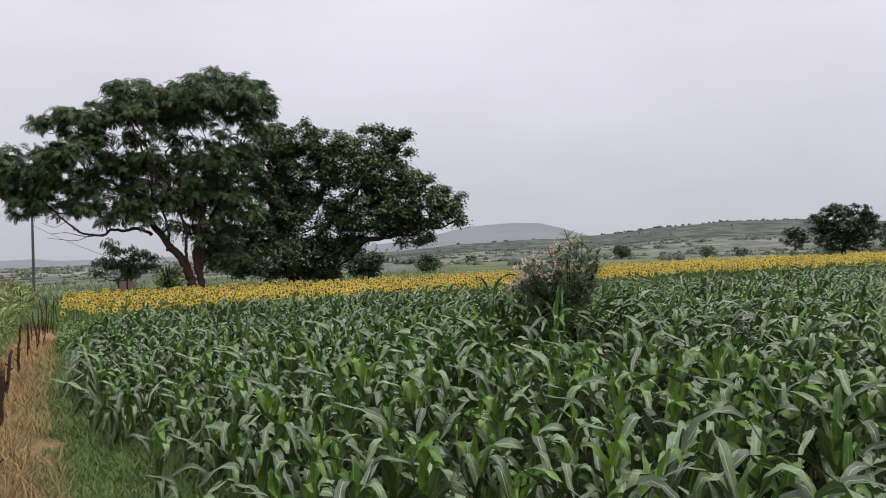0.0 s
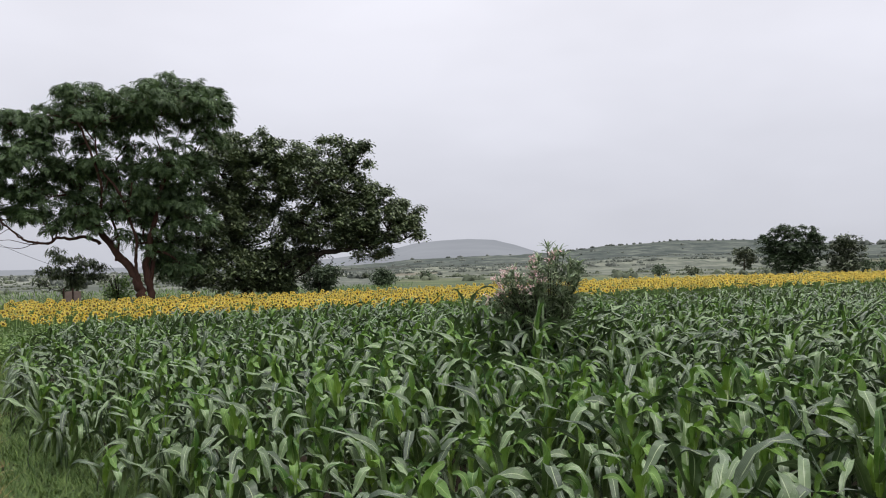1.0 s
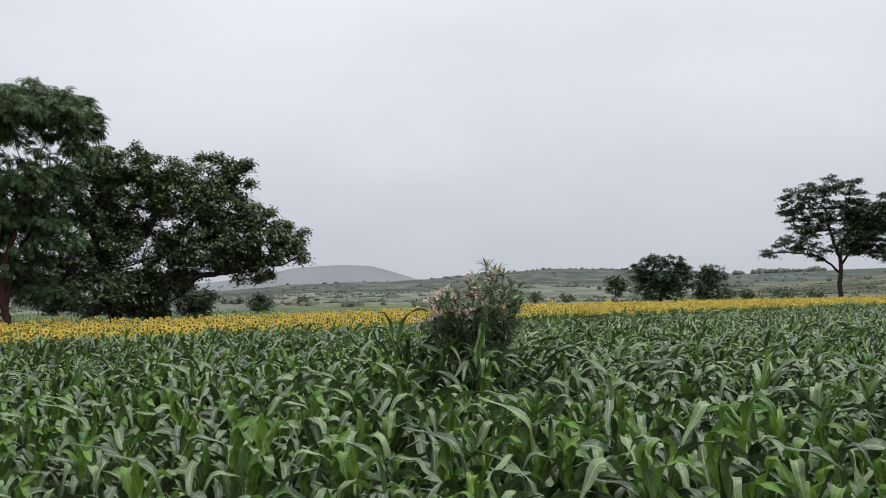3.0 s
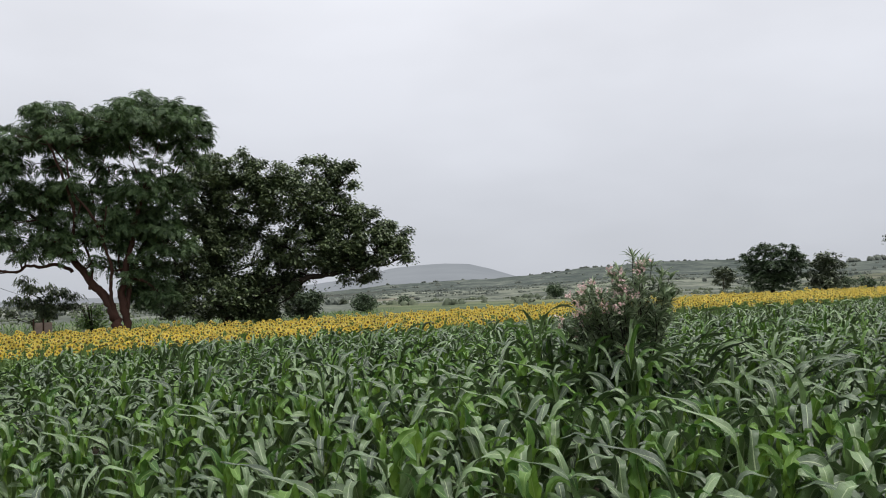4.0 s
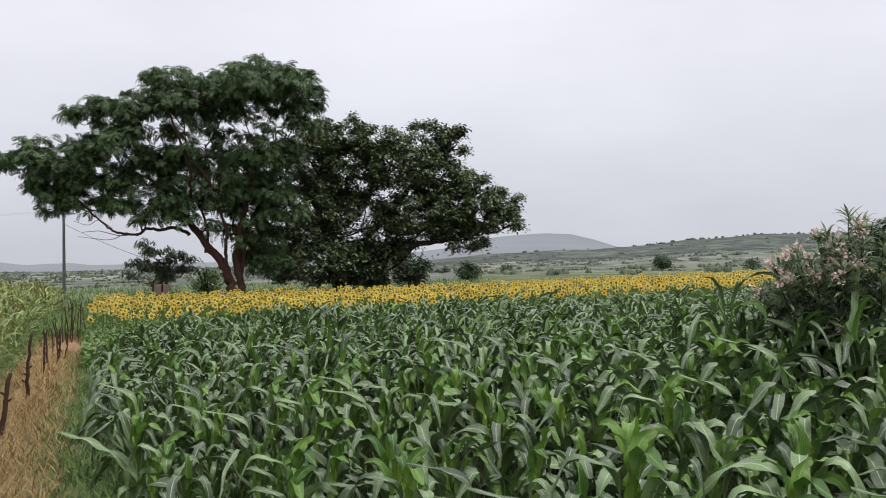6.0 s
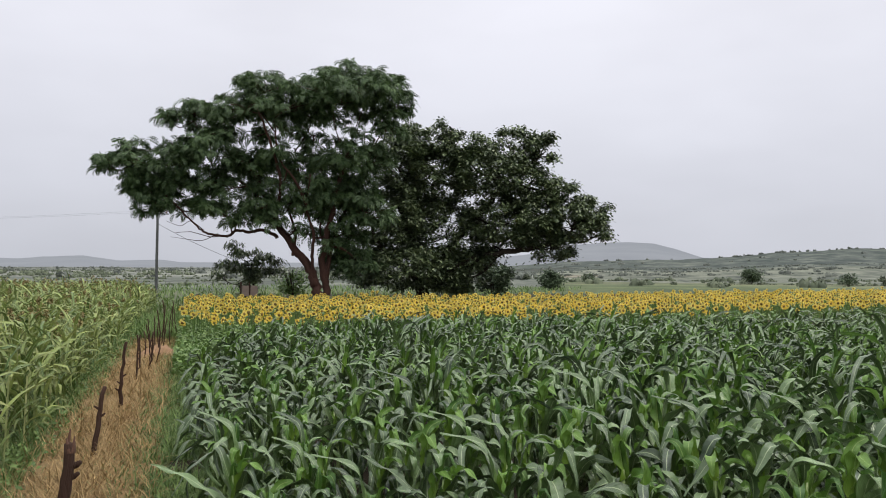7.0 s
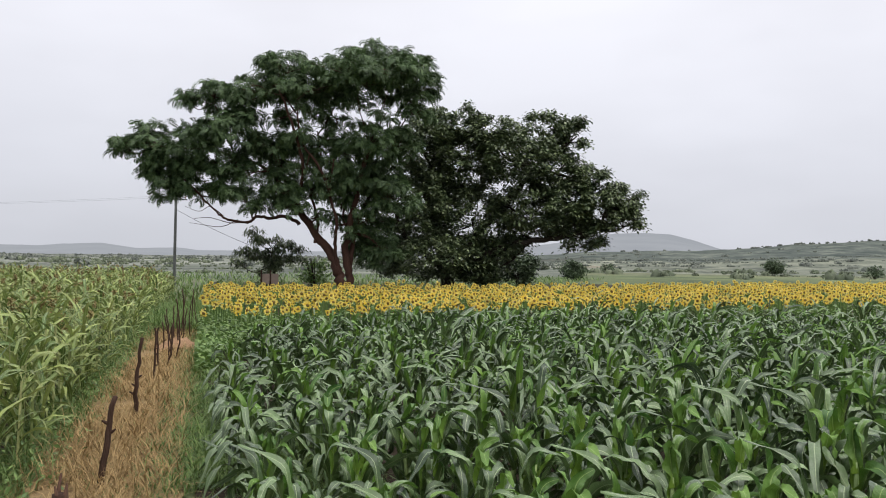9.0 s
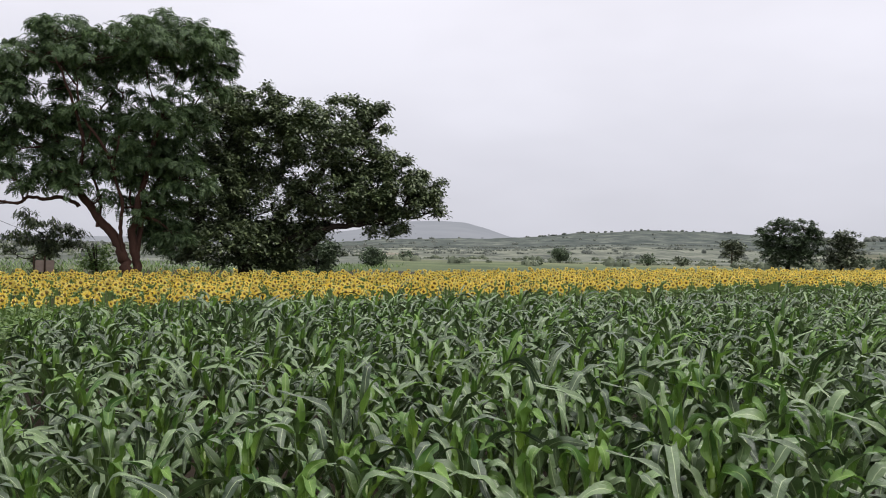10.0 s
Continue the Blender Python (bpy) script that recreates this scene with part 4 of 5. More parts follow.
    # small tree and shrubs round the foot of the big trees
    build_tree("young_tree", "small dark-leaved young tree with thin stems", (-22.7, 43.2), -25.0, [(0.05, [(0, 0, 0), (0, 0, 1.0), (0.1, 0, 2.2)]), (0.04, [(0.1, 0, 0.5), (0.3, 0, 1.4), (0.8, 0, 2.4)])],
               [(-0.2, 0, 2.6, 0.7, 0.28), (0.6, 0.2, 2.2, 0.8, 0.3), (-1.1, 0.1, 2.0, 0.55, 0.22), (-0.3, -0.2, 1.75, 0.9, 0.4), (1.1, 0.1, 1.6, 0.6, 0.26), (-0.7, 0, 2.95, 0.35, 0.16), (-1.5, 0, 1.5, 0.35, 0.16), (1.35, 0, 2.1, 0.4, 0.16), (0.2, 0.1, 1.4, 0.6, 0.3)],
               M_TREE_B, M_BARK_DARK, (0.28, 0.08), 2700, 0.30, 0.6, 37, 0.015, 0.3, fill=0.9)


def build_bush(name, label, x, y, radius, height, material, leaf, count, seed):
    rng = np.random.default_rng(seed)
    bush = thing(name, label, "bush", m=pose(x, y, 0))
    for _ in range(7):
        g = Geo()
        a, r = rng.uniform(0, 6.28), rng.uniform(0.3, 0.8) * radius
        g.tube(curve_points([(0.1 * math.cos(a), 0.1 * math.sin(a), -0.05), (r * 0.5 * math.cos(a), r * 0.5 * math.sin(a), height * 0.45), (r * math.cos(a), r * math.sin(a), height * 0.8)], 3),
               np.linspace(0.04, 0.012, 7), 5, False)
        part("stem", g.mesh("stem"), M_BARK_DARK, bush)
    d = rng.normal(0, 1, (26, 3))
    d /= np.linalg.norm(d, axis=1, keepdims=True)
    heart = np.array([0, 0, height * 0.48]) + d * np.array([radius * 0.8, radius * 0.8, height * 0.42]) * rng.uniform(0.4, 1, (26, 1))
    p = heart[rng.integers(0, 26, count)] + rng.normal(0, 1, (count, 3)) * radius * np.array([0.2, 0.2, 0.13])
    p = p[p[:, 2] > 0.02]
    part("foliage", Geo().add(*leaflets(rng, p, leaf, leaf * 0.5, 0.2, 1.1)).mesh("foliage"), material, bush)
    return bush


def build_bushes():
    build_bush("round_bush", "round dark bush on the grass beyond the sunflowers", -16.6, 98.9, 1.55, 2.1, M_TREE_C, 0.3, 2600, 41)
    build_bush("round_bush", "dark bush far out on the plain", 10.3, 197.5, 2.7, 3.6, M_TREE_C, 0.45, 2200, 42)
    build_bush("conical_bush", "upright dark bush beside the broad tree", -14.9, 62.0, 1.35, 3.5, M_TREE_C, 0.24, 4200, 43)
    build_bush("low_bush", "low dark bush by the young tree", -24.6, 46.5, 0.8, 1.55, M_TREE_B, 0.2, 600, 44)
    build_bush("light_bush", "light green bush behind the forked trunk", -22.0, 46.6, 0.9, 2.2, M_SUNLEAF, 0.2, 800, 45)
    for az, dist, r, h, s in ((8.6, 165, 1.9, 2.3, 46), (10.65, 165, 1.7, 1.9, 47), (-6.9, 190, 1.9, 2.4, 48), (-11, 210, 1.6, 2.0, 49), (24.2, 130, 2.6, 2.3, 50), (25.9, 128, 2.0, 2.0, 53), (20.8, 150, 2.2, 2.4, 54), (36.5, 110, 2.4, 2.2, 51), (22, 135, 2.2, 2.2, 52)):
        x, y = from_start(az, dist)
        build_bush("plain_bush", "dull green bush on the plain", x, y, r, h, M_SCRUB if s % 2 else M_TREE_C, 0.42, 500, s)


# ---------------------------------------------------------------- oleander in the maize
def build_oleander():
    rng = np.random.default_rng(61)
    shrub = thing("oleander", "oleander shrub with narrow leaves and pale pink flowers in the maize", "shrub", m=pose(-0.33, 12.75, 0))
    tips, leaf_base, leaf_az, leaf_up = [], [], [], []
    for n in range(44):
        a = n * 2.4 + rng.normal(0, 0.3)
        lean = 0.14 + 0.50 * math.sqrt((n + 0.5) / 44)
        top = rng.uniform(0.88, 1.0) * (1.77 - 0.95 * lean**2 + 0.28 * lean * math.cos(a))
        end = np.array([lean * math.cos(a) * 0.77 + 0.05, lean * math.sin(a) * 0.77, top * 1.04])
        line = curve_points([(0.10 * math.cos(a) + 0.12, 0.10 * math.sin(a), 0), (0.5 * end[0] + 0.08, 0.5 * end[1], top * 0.55), end], 6)
        part("stem", Geo().tube(line, np.linspace(0.010, 0.003, len(line)), 5, False).mesh("stem"), M_BARK_DARK, shrub)
        tips.append(end)
        for _ in range(2):
            b = a + rng.normal(0, 1.0)
            start = line[rng.integers(6, 11)]
            t2 = start + np.array([math.cos(b) * 0.13, math.sin(b) * 0.13, rng.uniform(0.08, 0.22)])
            part("twig", Geo().tube(curve_points([start, (start + t2) / 2 + (0, 0, -0.02), t2], 3), np.linspace(0.005, 0.002, 7), 4, False).mesh("twig"), M_BARK_DARK, shrub)
            tips.append(t2)
            for s in np.linspace(0.3, 1.0, 9):
                for _ in range(3):
                    leaf_base.append(start + (t2 - start) * s)
                    leaf_az.append(rng.uniform(0, 6.28))
                    leaf_up.append(rng.uniform(0.0, 1.15))
        for _ in range(16):
            leaf_base.append(end - np.array([0, 0, rng.uniform(0, 0.06)]))
            leaf_az.append(rng.uniform(0, 6.28))
            leaf_up.append(rng.uniform(0.1, 1.2))
        for s in rng.uniform(0.42, 1, 80):
            leaf_base.append(line[int(s * (len(line) - 1))])
            leaf_az.append(rng.uniform(0, 6.28))
            leaf_up.append(rng.uniform(-0.3, 1.0))
    high = [q for q in range(len(leaf_base)) if leaf_base[q][2] > 0.86 + 0.1 * math.sin(q)]
    leaf_base, leaf_az, leaf_up = ([every[q] for q in high] for every in (leaf_base, leaf_az, leaf_up))
    n = len(leaf_base)
    narrow = lambda s: np.clip(np.sin(np.pi * np.clip(0.08 + 0.9 * s, 0, 1)), 0.08, 1)
    g = Geo().add(*blades(rng, leaf_base, leaf_az, leaf_up, rng.uniform(0.2, 0.8, n), rng.uniform(0.09, 0.145, n), rng.uniform(0.017, 0.026, n), 3, 3, 0.3, 0.3, prof=narrow))
    part("foliage", g.mesh("foliage"), M_OLEANDER, shrub)
    # flower clusters, mostly on the path side
    tips = np.array(tips)
    order = np.argsort(tips[:, 0] * 1.1 + tips[:, 1] * 0.5 - 0.85 * tips[:, 2] + rng.normal(0, 0.26, len(tips)))[:25]
    for t in tips[order]:
        c = t + np.array([-0.03, -0.03, 0.03]) + rng.normal(0, 0.026, (8, 3))
        f = Geo().add(*leaflets(rng, np.repeat(c, 5, 0) + rng.normal(0, 0.011, (40, 3)), 0.024, 0.020, -0.2, 1.4))
        part("blossom", f.mesh("blossom"), M_FLOWER, shrub, "pale pink blossom")


# ---------------------------------------------------------------- fence posts, pole, board, mound
def build_post(along, right, height, radius, lean_side, lean_along, knots, seed, label, broken=False):
    rng = np.random.default_rng(seed)
    xy = place(along, right)
    post = thing("fence_post", label, "fence post", "posts beside the path", m=pose(xy[0], xy[1], 0, 0, 0, 32.7))
    s = np.linspace(0, 1, 12)
    bow = rng.normal(0, 0.02)
    line = np.stack([lean_side * s + bow * np.sin(3.1 * s) + rng.normal(0, 0.006, 12), lean_along * s + rng.normal(0, 0.006, 12), -0.06 + (height + 0.06) * s], -1)
    rad = radius * (1.12 - 0.3 * s) * (1 + rng.normal(0, 0.06, 12))
    part("shaft", Geo().tube(line, rad, 9, True, 0.10, rng).mesh("shaft"), M_POST, post)
    for k in range(knots):
        at = line[rng.integers(4, 10)]
        side = rng.choice((-1, 1))
        g = Geo().tube([at, at + (side * radius * 1.2, 0.0, 0.012), at + (side * (radius + 0.028), -0.01, 0.03)], [radius * 0.7, radius * 0.55, radius * 0.35], 6, True, 0.15, rng)
        part("knot", g.mesh("knot"), M_POST, post, "stub of a cut branch")
    if broken:
        for k in range(4):
            at = line[-1] + np.array([rng.uniform(-0.6, 0.6), rng.uniform(-0.6, 0.6), 0]) * radius
            g = Geo().tube([at - (0, 0, 0.05), at + (rng.normal(0, 0.012), rng.normal(0, 0.012), rng.uniform(0.03, 0.09))], [radius * 0.4, 0.004], 5)
            part("splinter", g.mesh("splinter"), M_POST_CUT, post, "splintered broken top")
    return post


def build_fence():
    rough = "dark weathered branch used as fence post in dry grass"
    build_post(-5.2, 0.02, 0.84, 0.015, 0.05, 0.0, 3, 69, "thin knotted dark fence post at the edge of the path")
    build_post(-2.55, -0.03, 0.64, 0.034, 0.05, 0.02, 3, 71, "thick dark fence post with a splintered broken top", True)
    build_post(0.0, -0.01, 0.62, 0.021, 0.06, 0.10, 3, 72, "leaning dark fence post with cut branch stubs")
    build_post(2.62, 0.0, 0.80, 0.020, 0.05, 0.02, 3, 73, "slightly curved dark fence post with cut branch stubs")
    build_post(5.2, 0.02, 0.70, 0.014, 0.0, 0.02, 3, 74, rough)
    build_post(6.3, 0.03, 0.62, 0.014, -0.03, 0.03, 2, 75, rough)
    rng = np.random.default_rng(70)
    for n in range(17):
        a = 6.8 + 0.40 * n + rng.normal(0, 0.07)
        tall = rng.uniform(0.5, 0.7) if n < 6 else rng.uniform(0.58, 1.0)
        build_post(a, rng.normal(0.0, 0.11) + 0.024 * n, tall, rng.uniform(0.009, 0.015), rng.normal(-0.05, 0.09), rng.normal(0, 0.06), 1, 80 + n,
                   "thin crooked dark stake in the close end of the fence")


def wire(name, label, a, b, sag, thick=0.008):
    a, b = np.array(a, float), np.array(b, float)
    s = np.linspace(0, 1, 24)[:, None]
    line = a + (b - a) * s - np.array([0, 0, 1]) * sag * 4 * s * (1 - s)
    return tagged(part(name, Geo().tube(line, np.full(24, thick), 5, False).mesh(name), M_WIRE), label, "wire")


def build_pole():
    x, y = -28.87, 44.6
    pole = thing("utility_pole", "slim grey utility pole behind the spreading tree", "pole", m=pose(x, y, 0, 0, 0.2, 40))
    part("shaft", Geo().tube([(0, 0, -0.05), (0, 0, 2), (0, 0, 3.6), (0, 0, 5.1)], [0.080, 0.074, 0.066, 0.058], 12).mesh("shaft"), M_METAL, pole)
    part("crossarm", Geo().tube([(-0.55, 0.0, 4.65), (-0.2, 0.0, 4.65), (0.2, 0.0, 4.65), (0.55, 0.0, 4.65)], [0.035] * 4, 6).mesh("crossarm"), M_METAL, pole)
    for dx in (-0.45, 0.0, 0.45):
        part("insulator", Geo().tube([(dx, 0, 4.67), (dx, 0, 4.73), (dx, 0, 4.79), (dx, 0, 4.83)], [0.02, 0.035, 0.03, 0.012], 8).mesh("insulator"), M_BOARD, pole, "pale porcelain insulator")
    wire("service_wire", "thin wire sagging from the pole to a wooden post", (x, y, 4.15), (-22.0, 42.6, 1.85), 0.15, 0.010)
    for dx in (-0.45, 0.45):
        wire("overhead_wire", "thin overhead wire leaving the pole", (x + dx * 0.77, y + dx * 0.64, 4.80), (x - 46, y + 4 + dx, 5.3), 0.4, 0.003)


def build_board():
    box = thing("board_on_posts", "faded pinkish board on a dark post under the young tree", "board", m=pose(-22.02, 42.0, 0, 0, 0, 26) @ Matrix.Diagonal((0.72, 1, 0.78, 1)))
    for n, dx in enumerate((-0.26, 0.26)):
        bm = bmesh.new()
        bmesh.ops.create_cube(bm, size=1.0)
        bmesh.ops.scale(bm, vec=(0.48, 0.05, 0.62), verts=bm.verts)
        bmesh.ops.bevel(bm, geom=bm.edges[:], offset=0.012, segments=1, affect="EDGES")
        bmesh.ops.translate(bm, vec=(dx, 0, 0.98), verts=bm.verts)
        me = bpy.data.meshes.new("panel")
        bm.to_mesh(me)
        bm.free()
        part("panel", me, M_BOARD, box)
    for dx in (0.0, -0.56):
        part("post", Geo().tube([(dx, -0.06, -0.05), (dx, -0.06, 0.7), (dx + 0.01, -0.06, 1.5)], [0.05, 0.047, 0.045], 8).mesh("post"), M_POST, box, "dark wooden post")


def build_mound():
    rng = np.random.default_rng(90)
    xy = place(9.4, 0.17)
    g = Geo()
    r, a = np.linspace(0, 1, 7), np.arange(18) * 2 * np.pi / 18
    rr, aa = np.meshgrid(r, a, indexing="ij")
    wob = 1 + 0.12 * np.sin(3 * aa + 1) + rng.normal(0, 0.04, rr.shape)
    z = 0.21 * np.cos(rr * np.pi / 2) ** 1.3 + rng.normal(0, 0.015, rr.shape) * (rr < 1) - 0.02 * (rr == 1)
    v = np.stack([xy[0] + rr * 0.36 * wob * np.cos(aa), xy[1] + rr * 0.60 * wob * np.sin(aa), z], -1)
    k, j = np.arange(6)[:, None] * 18, np.arange(18)[None]
    g.add(v, np.stack([k + j, k + (j + 1) % 18, k + 18 + (j + 1) % 18, k + 18 + j], -1).reshape(-1, 4))
    tagged(part("earth_mound", g.mesh("earth_mound"), M_MOUND), "small heap of reddish earth on the path", "mound")


# ---------------------------------------------------------------- crops
def fold_over(rng, base, az, rise, bend, knee, soft, length, width, seg=7, lanes=3, cup=0.4, twist=0.9, ruffle=0.4, sway=0.15):
    """Maize leaves: each climbs almost straight, folds over at its knee, and hangs from there with ruffled edges."""
    base = np.asarray(base, float)
    count = len(base)
    az, rise, bend, knee, soft, length, width = (np.broadcast_to(np.asarray(q, float), (count,)) for q in (az, rise, bend, knee, soft, length, width))
    s = np.linspace(0, 1, seg + 1)
    t = np.clip((s[None] - knee[:, None]) / soft[:, None] * 0.5 + 0.5, 0, 1)
    turn = t * t * (3 - 2 * t)
    el = rise[:, None] - bend[:, None] * turn - 0.25 * s[None] ** 2 + np.cumsum(rng.normal(0, sway, (count, seg + 1)), 1) * s[None] * 0.7
    yaw = az[:, None] + np.cumsum(rng.normal(0, sway, (count, seg + 1)), 1) * s[None]
    step = np.stack([np.cos(el) * np.cos(yaw), np.cos(el) * np.sin(yaw), np.sin(el)], -1)
    mid = (step[:, 1:] + step[:, :-1]) / 2 * (length / seg)[:, None, None]
    line = np.concatenate([np.zeros((count, 1, 3)), np.cumsum(mid, 1)], 1) + base[:, None]
    flat = np.stack([-np.sin(yaw), np.cos(yaw), 0 * yaw], -1)
    up = np.cross(step, flat)
    roll = (rng.normal(0, 1, count) * twist)[:, None] * s[None] ** 1.5
    side = flat * np.cos(roll)[..., None] + up * np.sin(roll)[..., None]
    lift = up * np.cos(roll)[..., None] - flat * np.sin(roll)[..., None]
    half = (width / 2)[:, None] * strap(s)[None]
    cups = cup * (1 - 0.75 * turn) * half
    wave = rng.uniform(0, 6.28, (count, 1)), rng.uniform(0, 6.28, (count, 1)), rng.uniform(12, 24, (count, 1))
    rows = []
    for u in np.linspace(-1, 1, lanes):
        swing = np.sin(wave[0 if u < 0 else 1] + wave[2] * s[None]) * ruffle * half * abs(u) ** 1.5
        rows.append(line + side * (half * u * (1 - 0.12 * cup * abs(u)))[..., None] + lift * (cups * abs(u) ** 1.4 + swing)[..., None])
    v = np.stack(rows, 2)
    us = np.linspace(0, 1, lanes)
    uv = np.stack(np.broadcast_arrays(us[None, None], s[None, :, None]), -1) * np.ones((count, 1, 1, 1))
    k, j = np.arange(seg)[:, None] * lanes, np.arange(lanes - 1)[None]
    quad = np.stack([k + j, k + j + 1, k + lanes + j + 1, k + lanes + j], -1).reshape(-1, 4)
    faces = (quad[None] + (np.arange(count) * (seg + 1) * lanes)[:, None, None]).reshape(-1, 4)
    return v.reshape(-1, 3), faces, uv.reshape(-1, 2)


def maize_leaf_set(rng, count, young):
    """Height on the stalk, direction, first angle, bend, knee, softness, length, width: the old leaves, then the upright whorl. The wind turns them all one way."""
    plane = rng.uniform(0, 2 * np.pi)
    k = np.arange(count)
    old = count - young
    f = np.clip(k / (old - 1), 0, 1)
    whorl = k >= old
    az = plane + np.pi * (k % 2) + rng.normal(0, 0.55, count)
    az = az + 0.95 * np.sin(WIND - az)
    z = np.where(whorl, 0.40 + 0.05 * (k - old), 0.10 + 0.36 * f) + rng.normal(0, 0.02, count)
    rise = np.radians(np.where(whorl, 80, 54 + 18 * f) + rng.normal(0, 8, count))
    bend = np.radians(np.clip(np.where(whorl, 115, 128) + rng.normal(0, 36, count), 30, 190))
    knee = np.where(whorl, rng.uniform(0.55, 0.9, count), rng.uniform(0.30, 0.66, count))
    soft = np.where(rng.random(count) < 0.5, rng.uniform(0.06, 0.14, count), rng.uniform(0.16, 0.40, count))
    length = np.where(whorl, rng.uniform(0.24, 0.40, count), (0.40 + 0.20 * np.sin(np.pi * (0.15 + 0.7 * f))) * rng.uniform(0.8, 1.15, count))
    width = np.where(whorl, 0.056, 0.040 + 0.020 * np.sin(np.pi * np.clip(0.15 + 0.72 * f, 0, 1))) * rng.uniform(0.8, 1.2, count)
    return az, z, rise, bend, knee, soft, length, width


WIND = -0.35


def strap(s):
    """A broad strap that tapers late."""
    return np.clip(np.sin(np.pi * np.clip(0.20 + 0.78 * s, 0, 1)) ** 0.6, 0.03, 1)


def maize_size(right):
    """The crop stands lower beside the path."""
    return 0.82 + 0.28 * np.clip((right - 0.9) / 3.2, 0, 1)


def maize_variant(n):
    rng = np.random.default_rng(200 + n)
    plant = thing("maize_plant", "young maize plant with broad folded-over grey-green leaves", "maize", "maize beside the path")
    part("stalk", Geo().tube([(0, 0, -0.03), (0.005, 0, 0.2), (0, 0.006, 0.4), (0.0, 0.0, 0.56)], [0.017, 0.016, 0.013, 0.008], 7).mesh("stalk"), M_STALK, plant)
    count, young = 13, (3, 2, 4, 3, 2)[n % 5]
    az, z, rise, bend, knee, soft, length, width = maize_leaf_set(rng, count, young)
    for i in range(count):
        fresh = i >= count - young
        v, f, uv = fold_over(rng, [(0.014 * math.cos(az[i]), 0.014 * math.sin(az[i]), z[i])], az[i], rise[i], bend[i], knee[i], soft[i], length[i], width[i], 16, 5, 0.7 if fresh else 0.5, 0.8, 0.55, 0.08)
        part("leaf", Geo().add(v, f, uv).mesh("leaf"), M_MAIZE_YOUNG if fresh else M_MAIZE, plant, "fresh green leaf of the upright whorl" if fresh else "")
    return plant


def maize_mass(rng, xy, right, count, seg, tall, wide=0.9):
    """Many plants in one mesh: first the old leaves, then the young whorl leaves."""
    g, young = Geo(), Geo()
    fresh_of = max(1, count // 5)
    sets = [maize_leaf_set(np.random.default_rng(300 + i), count, fresh_of) for i in range(60)]
    pick = rng.integers(0, 60, len(xy))
    spin = rng.normal(0, 0.3, len(xy))
    size = rng.normal(1.0, 0.11, len(xy)) * tall * maize_size(right) * np.where(np.hypot(xy[:, 0] + 0.33, xy[:, 1] - 12.5) < 0.95, 1.28, 1.0)
    take = np.stack([np.stack(s, 0) for s in sets])[pick]
    az, z, rise, bend, knee, soft, length, width = (take[:, i] for i in range(8))
    az = az + spin[:, None]
    base = np.stack([np.repeat(xy[:, :1], count, 1), np.repeat(xy[:, 1:], count, 1), z * size[:, None]], -1)
    fresh = np.broadcast_to((np.arange(count) >= count - fresh_of)[None], az.shape)
    for where, some in ((g, ~fresh), (young, fresh)):
        m = int(some.sum())
        where.add(*fold_over(rng, base[some], az[some] + rng.normal(0, 0.1, m), rise[some], bend[some] * rng.uniform(0.85, 1.15, m), knee[some], soft[some] + 0.5 / seg, (length * size[:, None])[some], width[some] * wide, seg, 3, 0.5, 0.8, 0.55, 0.13))
    return g, young


